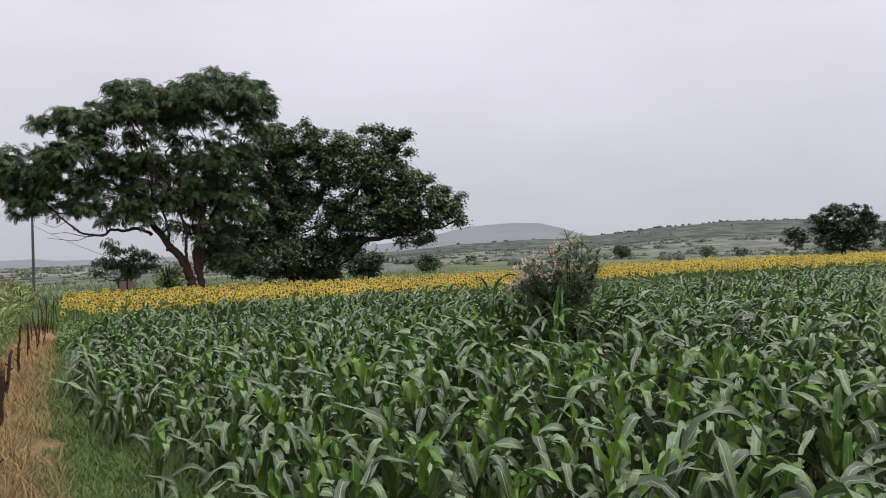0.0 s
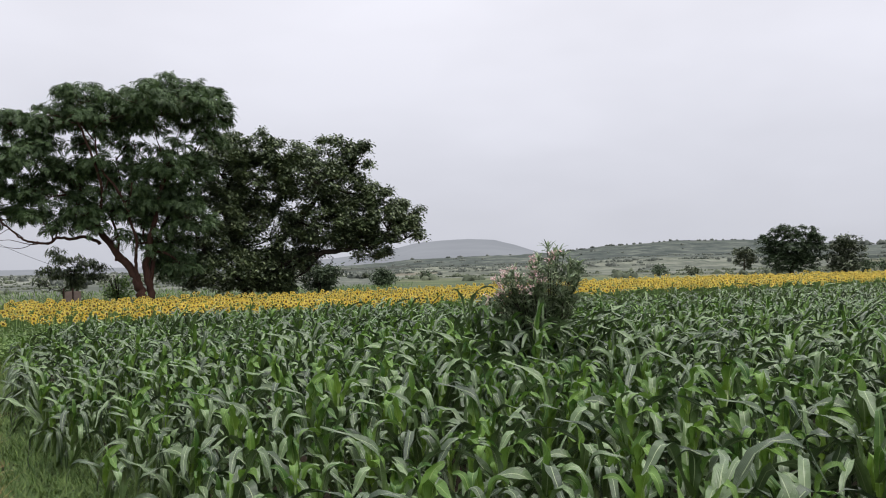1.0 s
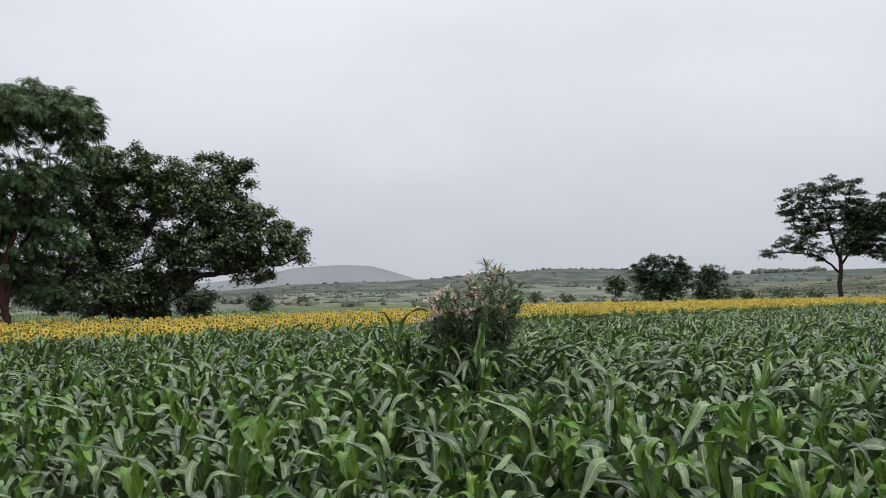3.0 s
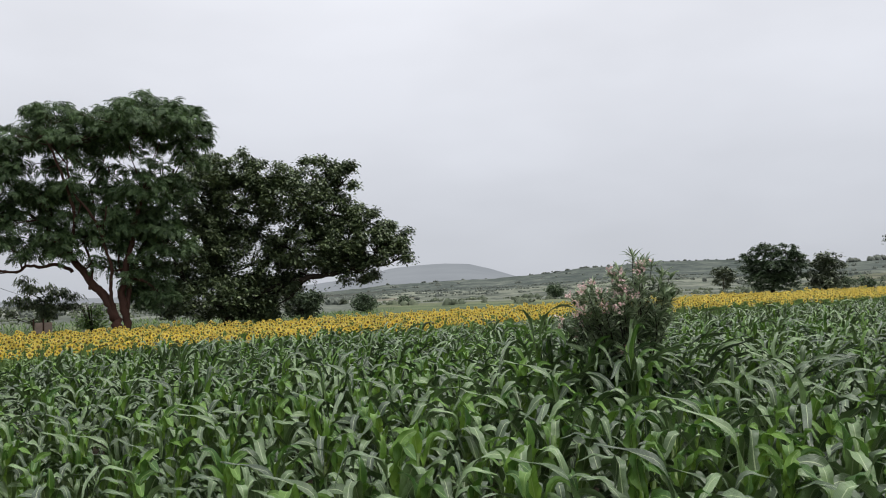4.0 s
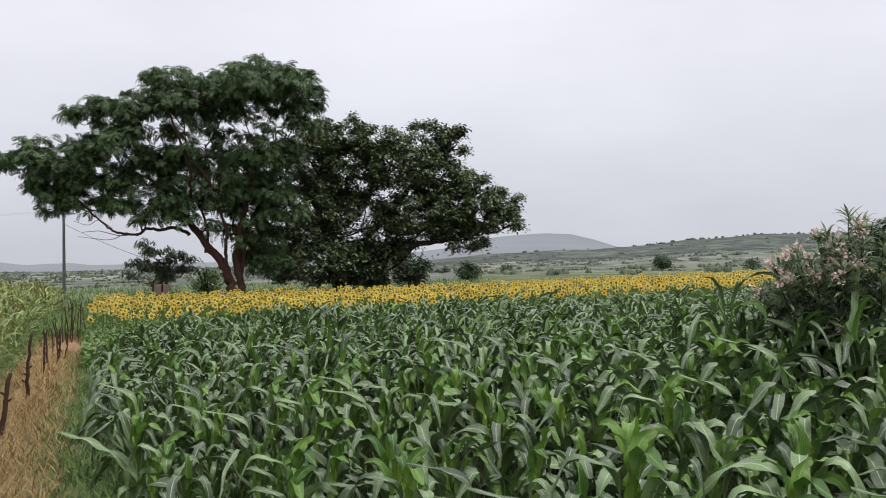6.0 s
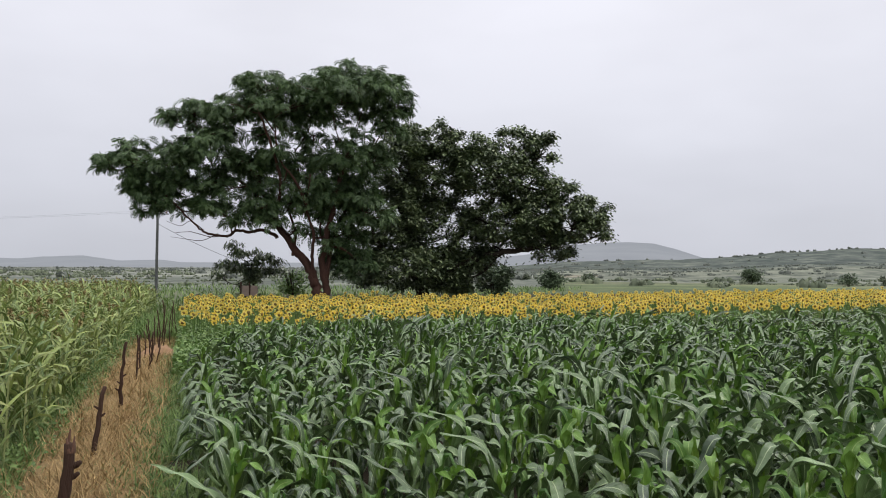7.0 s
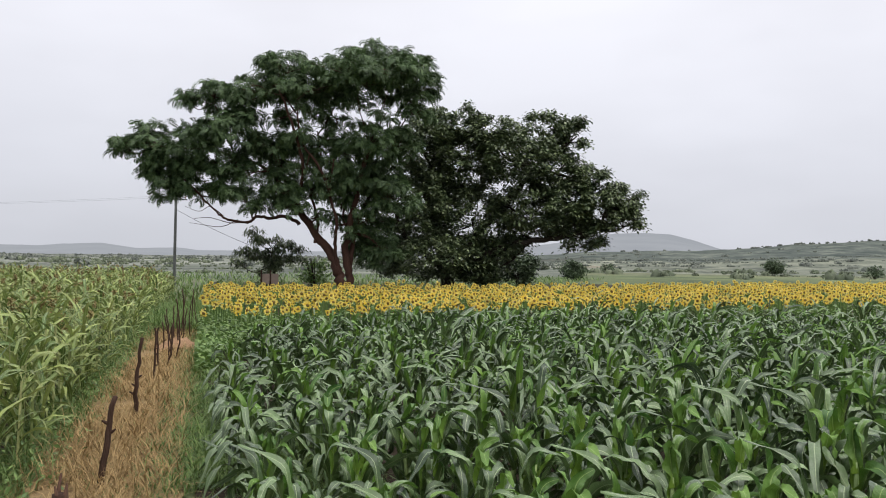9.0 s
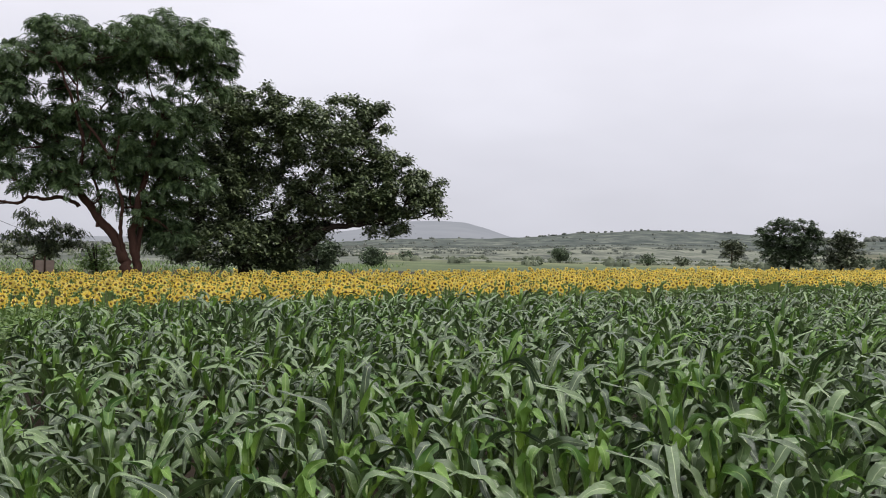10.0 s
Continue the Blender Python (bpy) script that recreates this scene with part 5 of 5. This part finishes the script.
def build_maize():
    rng = np.random.default_rng(101)
    rows, gap = 0.45, 0.24
    a, r = np.meshgrid(np.arange(-19, 60, gap), np.arange(0.93, 75, rows), indexing="ij")
    a = a + rng.normal(0, 0.07, a.shape)
    r = r + rng.normal(0, 0.05, r.shape)
    a, r = a.ravel(), r.ravel()
    xy = place(a, r)
    ok = (xy[:, 1] < near_edge(xy[:, 0]) - 0.3) & (xy[:, 0] < 62) & (rng.random(len(a)) > 0.06)
    ok &= (r > 0.85 + 0.1 * np.clip((-a - 2) / 3, 0, 1) + 0.6 * np.clip((a - 5) / 3, 0, 1)) & (xy[:, 1] < near_edge(xy[:, 0]) - 0.3 - 0.9 * np.clip((-7 - xy[:, 0]) / 3, 0, 1))
    ok &= np.hypot(xy[:, 0] + 0.3, xy[:, 1] - 12.75) > 0.12
    xy, a, r = xy[ok], a[ok], r[ok]
    # plants crowding round the shrub
    ring, reach = rng.uniform(0, 6.28, 34), rng.uniform(0.22, 0.85, 34)
    crowd = np.stack([-0.33 + reach * np.cos(ring), 12.6 + reach * np.sin(ring)], -1)
    more_a, more_r = beside(crowd[:, 0], crowd[:, 1])
    xy, a, r = np.concatenate([xy, crowd]), np.r_[a, more_a], np.r_[r, more_r]
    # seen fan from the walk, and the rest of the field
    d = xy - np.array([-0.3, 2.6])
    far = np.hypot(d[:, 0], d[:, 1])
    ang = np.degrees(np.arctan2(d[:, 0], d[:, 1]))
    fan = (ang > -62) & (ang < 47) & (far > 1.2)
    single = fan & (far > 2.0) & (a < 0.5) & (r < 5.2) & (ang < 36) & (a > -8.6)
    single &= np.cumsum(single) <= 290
    kinds = [maize_variant(n) for n in range(9)]
    used = [False] * len(kinds)
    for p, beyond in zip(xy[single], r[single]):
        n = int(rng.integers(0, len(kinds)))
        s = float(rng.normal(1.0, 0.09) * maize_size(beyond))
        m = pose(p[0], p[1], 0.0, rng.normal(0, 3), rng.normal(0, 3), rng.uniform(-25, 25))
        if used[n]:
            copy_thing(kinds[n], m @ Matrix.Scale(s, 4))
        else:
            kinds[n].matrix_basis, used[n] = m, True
    rest = ~single
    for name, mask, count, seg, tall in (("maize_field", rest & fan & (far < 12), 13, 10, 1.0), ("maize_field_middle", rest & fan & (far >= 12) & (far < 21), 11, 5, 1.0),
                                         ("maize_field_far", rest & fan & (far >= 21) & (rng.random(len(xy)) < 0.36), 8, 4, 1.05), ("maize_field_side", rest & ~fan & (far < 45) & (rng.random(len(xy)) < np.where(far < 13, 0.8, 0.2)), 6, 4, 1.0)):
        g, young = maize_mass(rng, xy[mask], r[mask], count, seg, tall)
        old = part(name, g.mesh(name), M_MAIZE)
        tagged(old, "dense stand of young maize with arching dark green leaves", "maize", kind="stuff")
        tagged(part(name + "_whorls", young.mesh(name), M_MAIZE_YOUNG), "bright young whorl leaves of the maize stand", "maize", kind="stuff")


def flower_head(rng, petals=15):
    """A sunflower head at the origin that faces -y: petals, then the disc."""
    a = np.arange(petals) * 2 * np.pi / petals + rng.normal(0, 0.08, petals)
    ln = rng.uniform(0.042, 0.062, petals)
    d = np.stack([np.cos(a), -0.15 + rng.normal(0, 0.18, petals), np.sin(a)], -1)
    s = np.stack([-np.sin(a), 0 * a, np.cos(a)], -1)
    r0 = 0.035
    v = np.stack([d * r0 - s * 0.011, d * r0 + s * 0.011, d * (r0 + ln[:, None] * 0.45) + s * 0.020, d * (r0 + ln[:, None]), d * (r0 + ln[:, None] * 0.45) - s * 0.020], 1)
    i = np.arange(petals)[:, None] * 5
    f = np.concatenate([i + np.array([[0, 1, 2, 4]]), i + np.array([[4, 2, 3, 3]])])
    b = np.arange(6) * 2 * np.pi / 6
    ring = np.stack([np.cos(b), 0 * b, np.sin(b)], -1)
    dv = np.concatenate([ring * 0.034, ring * 0.024 + (0, -0.018, 0), [(0, -0.012, 0)]])
    j = np.arange(6)
    df = np.concatenate([np.stack([j, (j + 1) % 6, 6 + (j + 1) % 6, 6 + j], -1), np.stack([6 + j, 6 + (j + 1) % 6, np.full(6, 12), np.full(6, 12)], -1)])
    return v.reshape(-1, 3), f, dv, df


def heart_leaf(s):
    return np.clip(np.sin(np.pi * np.clip(0.22 + 0.78 * s, 0, 1)) ** 0.8, 0.02, 1)


def sunflower_variant(n):
    rng = np.random.default_rng(400 + n)
    plant = thing("sunflower", "blooming sunflower with a nodding yellow head and broad leaves", "sunflower", "sunflowers at the field edge")
    tall = 0.68
    part("stem", Geo().tube([(0, 0.02, -0.03), (0, 0.03, 0.4), (0, 0.04, tall - 0.06), (0, 0.0, tall)], [0.013, 0.012, 0.010, 0.010], 6).mesh("stem"), M_STALK, plant)
    v, f, dv, df = flower_head(rng, 17)
    tip = np.array(Matrix.Rotation(radians(rng.uniform(5, 20)), 3, "X"))
    head = part("head", Geo().add(0.80 * dv @ tip.T + (0, -0.03, tall), df).mesh("disc"), M_DISC, plant, "dark seed disc")
    part("petals", Geo().add(0.80 * v @ tip.T + (0, -0.03, tall), f).mesh("petals"), M_PETAL, head, "ring of yellow petals")
    for k in range(6):
        a = k * 2.4 + rng.normal(0, 0.3)
        vv, ff, uv = blades(rng, [(0, 0.03, 0.16 + 0.075 * k)], a, 0.35, 0.9, 0.20, 0.15, 4, 3, 0.2, 0.2, 0.1, prof=heart_leaf)
        part("leaf", Geo().add(vv, ff, uv).mesh("leaf"), M_SUNLEAF, plant)
    return plant


def build_sunflowers():
    rng = np.random.default_rng(110)
    x, y = np.meshgrid(np.arange(-22, 84, 0.38), np.arange(17, 118, 0.38), indexing="ij")
    x, y = (x + rng.normal(0, 0.11, x.shape)).ravel(), (y + rng.normal(0, 0.11, y.shape)).ravel()
    al, ri = beside(x, y)
    far = np.hypot(x + 0.5, y - 3.9)
    ok = (y > near_edge(x)) & (y < far_edge(x)) & (ri > 0.55) & (al > 9.5) & (rng.random(len(x)) > np.clip((far - 48) / 90, 0, 0.5) + 0.04)
    x, y, far = x[ok], y[ok], far[ok]
    order = np.argsort(y - near_edge(x) + np.abs(x + 5) * 0.22)
    kinds, used = [sunflower_variant(n) for n in range(5)], [False] * 5
    for i in order[:110]:
        n = int(rng.integers(0, 5))
        m = pose(x[i], y[i], 0, 0, 0, rng.normal(8, 38))
        size = float(rng.normal(0.98, 0.08) + 0.28 * np.clip((x[i] + 10) / 14, 0, 1))
        if used[n]:
            copy_thing(kinds[n], m @ Matrix.Scale(size, 4))
        else:
            kinds[n].matrix_basis, used[n] = m, True
    rest = order[110:]
    x, y, far = x[rest], y[rest], far[rest]
    n = len(x)
    heads = [flower_head(np.random.default_rng(420 + k), 10) for k in range(6)]
    top = rng.normal(0.67, 0.08, n) + 0.22 * np.clip((x + 10) / 14, 0, 1)
    petals, discs, leaves = Geo(), Geo(), Geo()
    turn, nod = rng.normal(0.14, 0.7, n), rng.uniform(0.0, 0.6, n)
    size = rng.uniform(0.78, 1.14, n)
    pick = rng.integers(0, 6, n)
    for k in range(6):
        m = pick == k
        ct, st, cn, sn = np.cos(turn[m]), np.sin(turn[m]), np.cos(nod[m]), np.sin(nod[m])
        for (v, f), where in ((heads[k][:2], petals), (heads[k][2:], discs)):
            vy, vz = v[None, :, 1] * cn[:, None] - v[None, :, 2] * sn[:, None], v[None, :, 1] * sn[:, None] + v[None, :, 2] * cn[:, None]
            vx = np.broadcast_to(v[None, :, 0], vy.shape)
            p = np.stack([vx * ct[:, None] - vy * st[:, None], vx * st[:, None] + vy * ct[:, None], vz], -1) * size[m][:, None, None]
            p = p + np.stack([x[m], y[m], top[m]], -1)[:, None]
            where.add(p, (f[None] + (np.arange(m.sum()) * len(v))[:, None, None]).reshape(-1, 4))
    per = 2
    b = np.stack([np.repeat(x, per), np.repeat(y + 0.03, per), (np.repeat(top, per) * np.tile(np.linspace(0.35, 0.9, per), n))], -1)
    leaves.add(*blades(rng, b, rng.uniform(0, 6.28, n * per), 0.4, rng.uniform(0.6, 1.2, n * per), rng.uniform(0.15, 0.22, n * per), rng.uniform(0.11, 0.16, n * per), 2, 3, 0.2, prof=heart_leaf))
    leaves.add(*blades(rng, np.stack([x, y + 0.03, 0 * x], -1), 1.57, 1.55, 0.05, top, 0.024, 1, 2, prof=lambda s: np.ones_like(s)))
    tagged(part("sunflower_field_petals", petals.mesh("petals"), M_PETAL), "yellow flower rings of a blooming sunflower field", "sunflowers", kind="stuff")
    tagged(part("sunflower_field_discs", discs.mesh("discs"), M_DISC), "dark seed discs of a blooming sunflower field", "sunflowers", kind="stuff")
    tagged(part("sunflower_field_leaves", leaves.mesh("leaves"), M_SUNLEAF), "green stems and leaves of the sunflower field", "sunflowers", kind="stuff")


def sorghum_variant(n, seeded):
    rng = np.random.default_rng(500 + n)
    plant = thing("sorghum_plant", "tall pale green sorghum plant" + (" with a brown seed head" if seeded else " with narrow arching leaves"), "sorghum", "sorghum beside the path")
    tall = 1.05 if not seeded else 1.35
    part("stalk", Geo().tube([(0, 0, -0.03), (0.01, 0, 0.4), (0.0, 0.01, 0.8), (0.01, 0.02, tall)], [0.014, 0.012, 0.010, 0.006], 6).mesh("stalk"), M_PALE_STALK, plant)
    for k in range(9):
        a = k * 2.9 + rng.normal(0, 0.4)
        v, f, uv = blades(rng, [(0, 0, 0.15 + 0.095 * k)], a, radians(rng.uniform(50, 72)), radians(rng.uniform(70, 130)), rng.uniform(0.34, 0.52), rng.uniform(0.028, 0.044), 8, 3, 0.3, 0.6, 0.3, 1.6, crumple=0.1)
        part("leaf", Geo().add(v, f, uv).mesh("leaf"), M_SORGHUM, plant)
    if seeded:
        c = np.stack([0.01 + rng.normal(0, 0.015, 320), 0.02 + rng.normal(0, 0.015, 320), tall + 0.16 * rng.beta(1.6, 1.8, 320) - 0.02], -1)
        part("seed_head", Geo().add(*leaflets(rng, c, 0.026, 0.018, -0.6, 0.8)).mesh("seed_head"), M_SEED, plant, "brown seed head")
    return plant


def build_sorghum():
    rng = np.random.default_rng(120)
    a, r = np.meshgrid(np.arange(-16, 32, 0.30), np.arange(-14, -0.55, 0.34), indexing="ij")
    a, r = (a + rng.normal(0, 0.09, a.shape)).ravel(), (r + rng.normal(0, 0.09, r.shape)).ravel()
    ok = (rng.random(len(a)) > 0.06) & (r < -0.62) & ((r > -2.2 - 0.62 * (a + 6.5)) | ((rng.random(len(a)) < 0.7) & (a < 6) & (r > -9)))
    a, r = a[ok], r[ok]
    near = (a + 6) ** 2 + (r * 1.6) ** 2
    order = np.argsort(near)
    kinds, used = [sorghum_variant(n, n == 4) for n in range(5)], [False] * 5
    for i in order[:130]:
        n = int(rng.integers(0, 4)) if rng.random() > 0.06 else 4
        xy = place(a[i], r[i])
        low = 0.72 + 0.28 * min(1.0, (-0.62 - r[i]) / 0.9)
        m = pose(xy[0], xy[1], 0, rng.normal(0, 4), rng.normal(0, 4), rng.uniform(0, 360))
        s = float(rng.normal(1.0, 0.08)) * low
        if used[n]:
            copy_thing(kinds[n], m @ Matrix.Scale(s, 4))
        else:
            kinds[n].matrix_basis, used[n] = m, True
    for da, dr, size in ((5.0, -1.93, 1.20), (6.5, -2.43, 1.08), (5.7, -2.28, 1.10), (7.4, -2.28, 1.08), (9.0, -3.2, 1.05)):
        xy = place(da, dr)
        tagged(copy_thing(kinds[4], pose(xy[0], xy[1], 0, 2, 1, 40 * da) @ Matrix.Scale(size, 4)), "tall sorghum plant with a brown seed head standing over the crop")
    i = order[130:]
    thick = 340
    a = np.r_[a[i], rng.uniform(-6.8, 6, thick)]
    r = np.r_[r[i], -0.62 - 2.0 * rng.random(thick)]
    xy = place(a, r)
    n, per = len(xy), 8
    size = rng.normal(1.0, 0.09, n) * (0.72 + 0.28 * np.clip((-0.62 - r) / 0.9, 0, 1))
    k = np.tile(np.arange(per), n)
    b = np.stack([np.repeat(xy[:, 0], per), np.repeat(xy[:, 1], per), (0.18 + 0.115 * k) * np.repeat(size, per)], -1)
    m = n * per
    g = Geo().add(*blades(rng, b, rng.uniform(0, 6.28, m), np.radians(rng.uniform(48, 74, m)), np.radians(rng.uniform(60, 130, m)), rng.uniform(0.32, 0.52, m), rng.uniform(0.028, 0.044, m), 4, 3, 0.3, 0.6, 0.25, 1.5, crumple=0.12))
    tagged(part("sorghum_field", g.mesh("sorghum_field"), M_SORGHUM), "tall pale green sorghum crop with drying tips", "sorghum", kind="stuff")
    stalks = Geo().add(*blades(rng, np.stack([xy[:, 0], xy[:, 1], 0 * size], -1), rng.uniform(0, 6.28, n), 1.55, 0.05, 1.08 * size, 0.02, 1, 2, prof=lambda s: np.ones_like(s)))
    tagged(part("sorghum_stalks", stalks.mesh("sorghum_stalks"), M_PALE_STALK), "thin stalks of the sorghum crop", "sorghum", kind="stuff")
    some = rng.random(n) < np.where(a < 3, 0.0, 0.32)
    p = np.repeat(np.stack([xy[some, 0], xy[some, 1], 1.12 * size[some]], -1), 60, 0)
    c = p + np.stack([rng.normal(0, 0.015, len(p)), rng.normal(0, 0.015, len(p)), 0.10 * rng.beta(1.6, 1.8, len(p)) - 0.02], -1)
    tagged(part("sorghum_seed_heads", Geo().add(*leaflets(rng, c, 0.030, 0.020, -0.6, 0.8)).mesh("seed"), M_SEED), "brown seed heads over the sorghum crop", "sorghum", kind="stuff")


def build_grass():
    rng = np.random.default_rng(130)

    def tuft(name, label, count, a0, a1, r0, r1, ln, wd, material, rise=(0.5, 1.4), pull=1.6):
        a = a0 + (a1 - a0) * rng.random(count) ** pull
        mid, half = (r0 + r1) / 2, (r1 - r0) / 2
        r = mid + half * np.clip(rng.normal(0, 0.55, count), -1.15, 1.15)
        patch = np.array([noise.noise((float(p) * 1.3, float(q) * 1.7, 3.0)) for p, q in zip(a, r)])
        keep = patch > -0.28 + 0.35 * rng.random(count) - 0.2
        a, r = a[keep], r[keep]
        xy = place(a, r)
        n = len(a)
        g = Geo().add(*blades(rng, np.stack([xy[:, 0], xy[:, 1], np.full(n, 0.0)], -1), rng.uniform(0, 6.28, n), rng.uniform(*rise, n), rng.uniform(0.4, 1.6, n), rng.uniform(*ln, n), rng.uniform(*wd, n), 2, 2))
        tagged(part(name, g.mesh(name), material), label, "grass", kind="stuff")

    tuft("dry_grass", "trampled straw-brown dry grass on the path", 47000, -7.5, 15, -0.50, 0.40, (0.12, 0.32), (0.005, 0.009), M_DRY, (0.3, 1.3))
    tuft("green_grass", "low green grass along the edge of the maize", 46000, -8, 18, 0.26, 1.10, (0.07, 0.20), (0.006, 0.012), M_GRASS)
    tuft("field_edge_grass", "green grass creeping between the first maize plants", 15000, -8, 2, 0.8, 1.75, (0.08, 0.22), (0.006, 0.013), M_GRASS, pull=1.0)
    tuft("trodden_grass", "thin dry grass on the walked part of the path", 9000, -7.4, -15, -0.52, 0.62, (0.12, 0.30), (0.006, 0.011), M_DRY, (0.3, 1.3), 1.1)
    tuft("verge_grass", "green weeds and grass under the sorghum edge", 17000, -6, 18, -1.0, -0.42, (0.10, 0.34), (0.006, 0.013), M_GRASS)
    tuft("path_weeds", "stray green grass blades in the straw of the path", 6000, -7.5, 12, -0.45, 0.5, (0.06, 0.16), (0.006, 0.011), M_GRASS, (0.4, 1.3), 1.3)
    n = 2600
    a, r = -6 + 24 * rng.random(n) ** 1.4, -0.62 + rng.normal(0, 0.16, n)
    xy = place(a, r)
    g = Geo().add(*leaflets(rng, np.stack([xy[:, 0], xy[:, 1], rng.uniform(0.02, 0.22, n)], -1), 0.055, 0.026, 0.1, 1.0))
    tagged(part("verge_weeds", g.mesh("verge_weeds"), M_WEED), "leafy green weeds at the foot of the sorghum", "weeds", kind="stuff")
    n = 15000
    a, r = 5.5 + 8.5 * rng.random(n), 0.5 + np.abs(rng.normal(0, 1.2, n))
    xy = place(a, r)
    ok = (xy[:, 1] > near_edge(xy[:, 0]) - 2.4) | (r < 0.6 + 0.5 * np.clip((a - 5) / 3, 0, 1))
    g = Geo().add(*leaflets(rng, np.stack([xy[ok, 0], xy[ok, 1], rng.uniform(0.03, 0.38, ok.sum())], -1), 0.085, 0.055, 0.2, 1.0))
    tagged(part("leafy_weeds", g.mesh("leafy_weeds"), M_WEED), "leafy green growth at the corner of the sunflower field", "weeds", kind="stuff")
    n = 7000
    a, r = 12.5 + 9 * rng.random(n), rng.normal(0.1, 0.55, n)
    xy = place(a, r)
    g = Geo().add(*blades(rng, np.stack([xy[:, 0], xy[:, 1], 0 * a], -1), rng.uniform(0, 6.28, n), rng.uniform(0.8, 1.45, n), rng.uniform(0.3, 1.3, n), rng.uniform(0.25, 0.6, n), rng.uniform(0.012, 0.024, n), 2, 2))
    tagged(part("rough_grass", g.mesh("rough_grass"), M_GRASS), "rough green grass where the path runs out", "grass", kind="stuff")
    # grass beyond the sunflowers
    n = 13500
    x = rng.uniform(-34, 60, n)
    y = far_edge(x) + np.abs(rng.normal(0, 9, n))
    g = Geo().add(*blades(rng, np.stack([x, y, 0 * x], -1), rng.uniform(0, 6.28, n), rng.uniform(0.7, 1.4, n), rng.uniform(0.3, 1.2, n), rng.uniform(0.3, 0.75, n), rng.uniform(0.03, 0.06, n), 2, 2))
    n = 15000
    x = rng.uniform(-95, -14, n)
    y = 33 + 70 * rng.random(n) ** 1.5 + 0.25 * (x + 30)
    ok = (y > far_edge(x) + 0.5) & (beside(x, y)[1] > -8 + 0 * x) | (beside(x, y)[0] > 30)
    x, y = x[ok], y[ok]
    n = len(x)
    g.add(*blades(rng, np.stack([x, y, 0 * x], -1), rng.uniform(0, 6.28, n), rng.uniform(0.7, 1.4, n), rng.uniform(0.3, 1.2, n), rng.uniform(0.3, 0.8, n), rng.uniform(0.04, 0.09, n), 2, 2))
    tagged(part("meadow_grass", g.mesh("meadow_grass"), M_GRASS), "rough green grass beyond the sunflowers", "grass", kind="stuff")


build_ground()
strip_sheet("field_soil", -19, 60, 0.62, 75, 0.004, M_SOIL, "damp soil under the maize, darkened for shade in the gaps", 1.2, 40, 0.02)
# dark sheet laid here to deepen the shade between the sorghum stalks
strip_sheet("sorghum_soil", -19, 34, -16, -0.70, 0.003, M_SOIL, "damp soil under the sorghum, darkened to deepen its shade", 0.6, 24, 0.02, 5)
strip_sheet("path", -19, 17, -0.75, 0.48, 0.012, M_STRAW, "narrow earth path covered with trampled straw", bumps=0.012)
build_distance()
build_scrub()
build_big_trees()
build_field_trees()
build_bushes()
build_oleander()
build_fence()
build_pole()
build_board()
build_mound()
build_maize()
build_sunflowers()
build_sorghum()
build_grass()
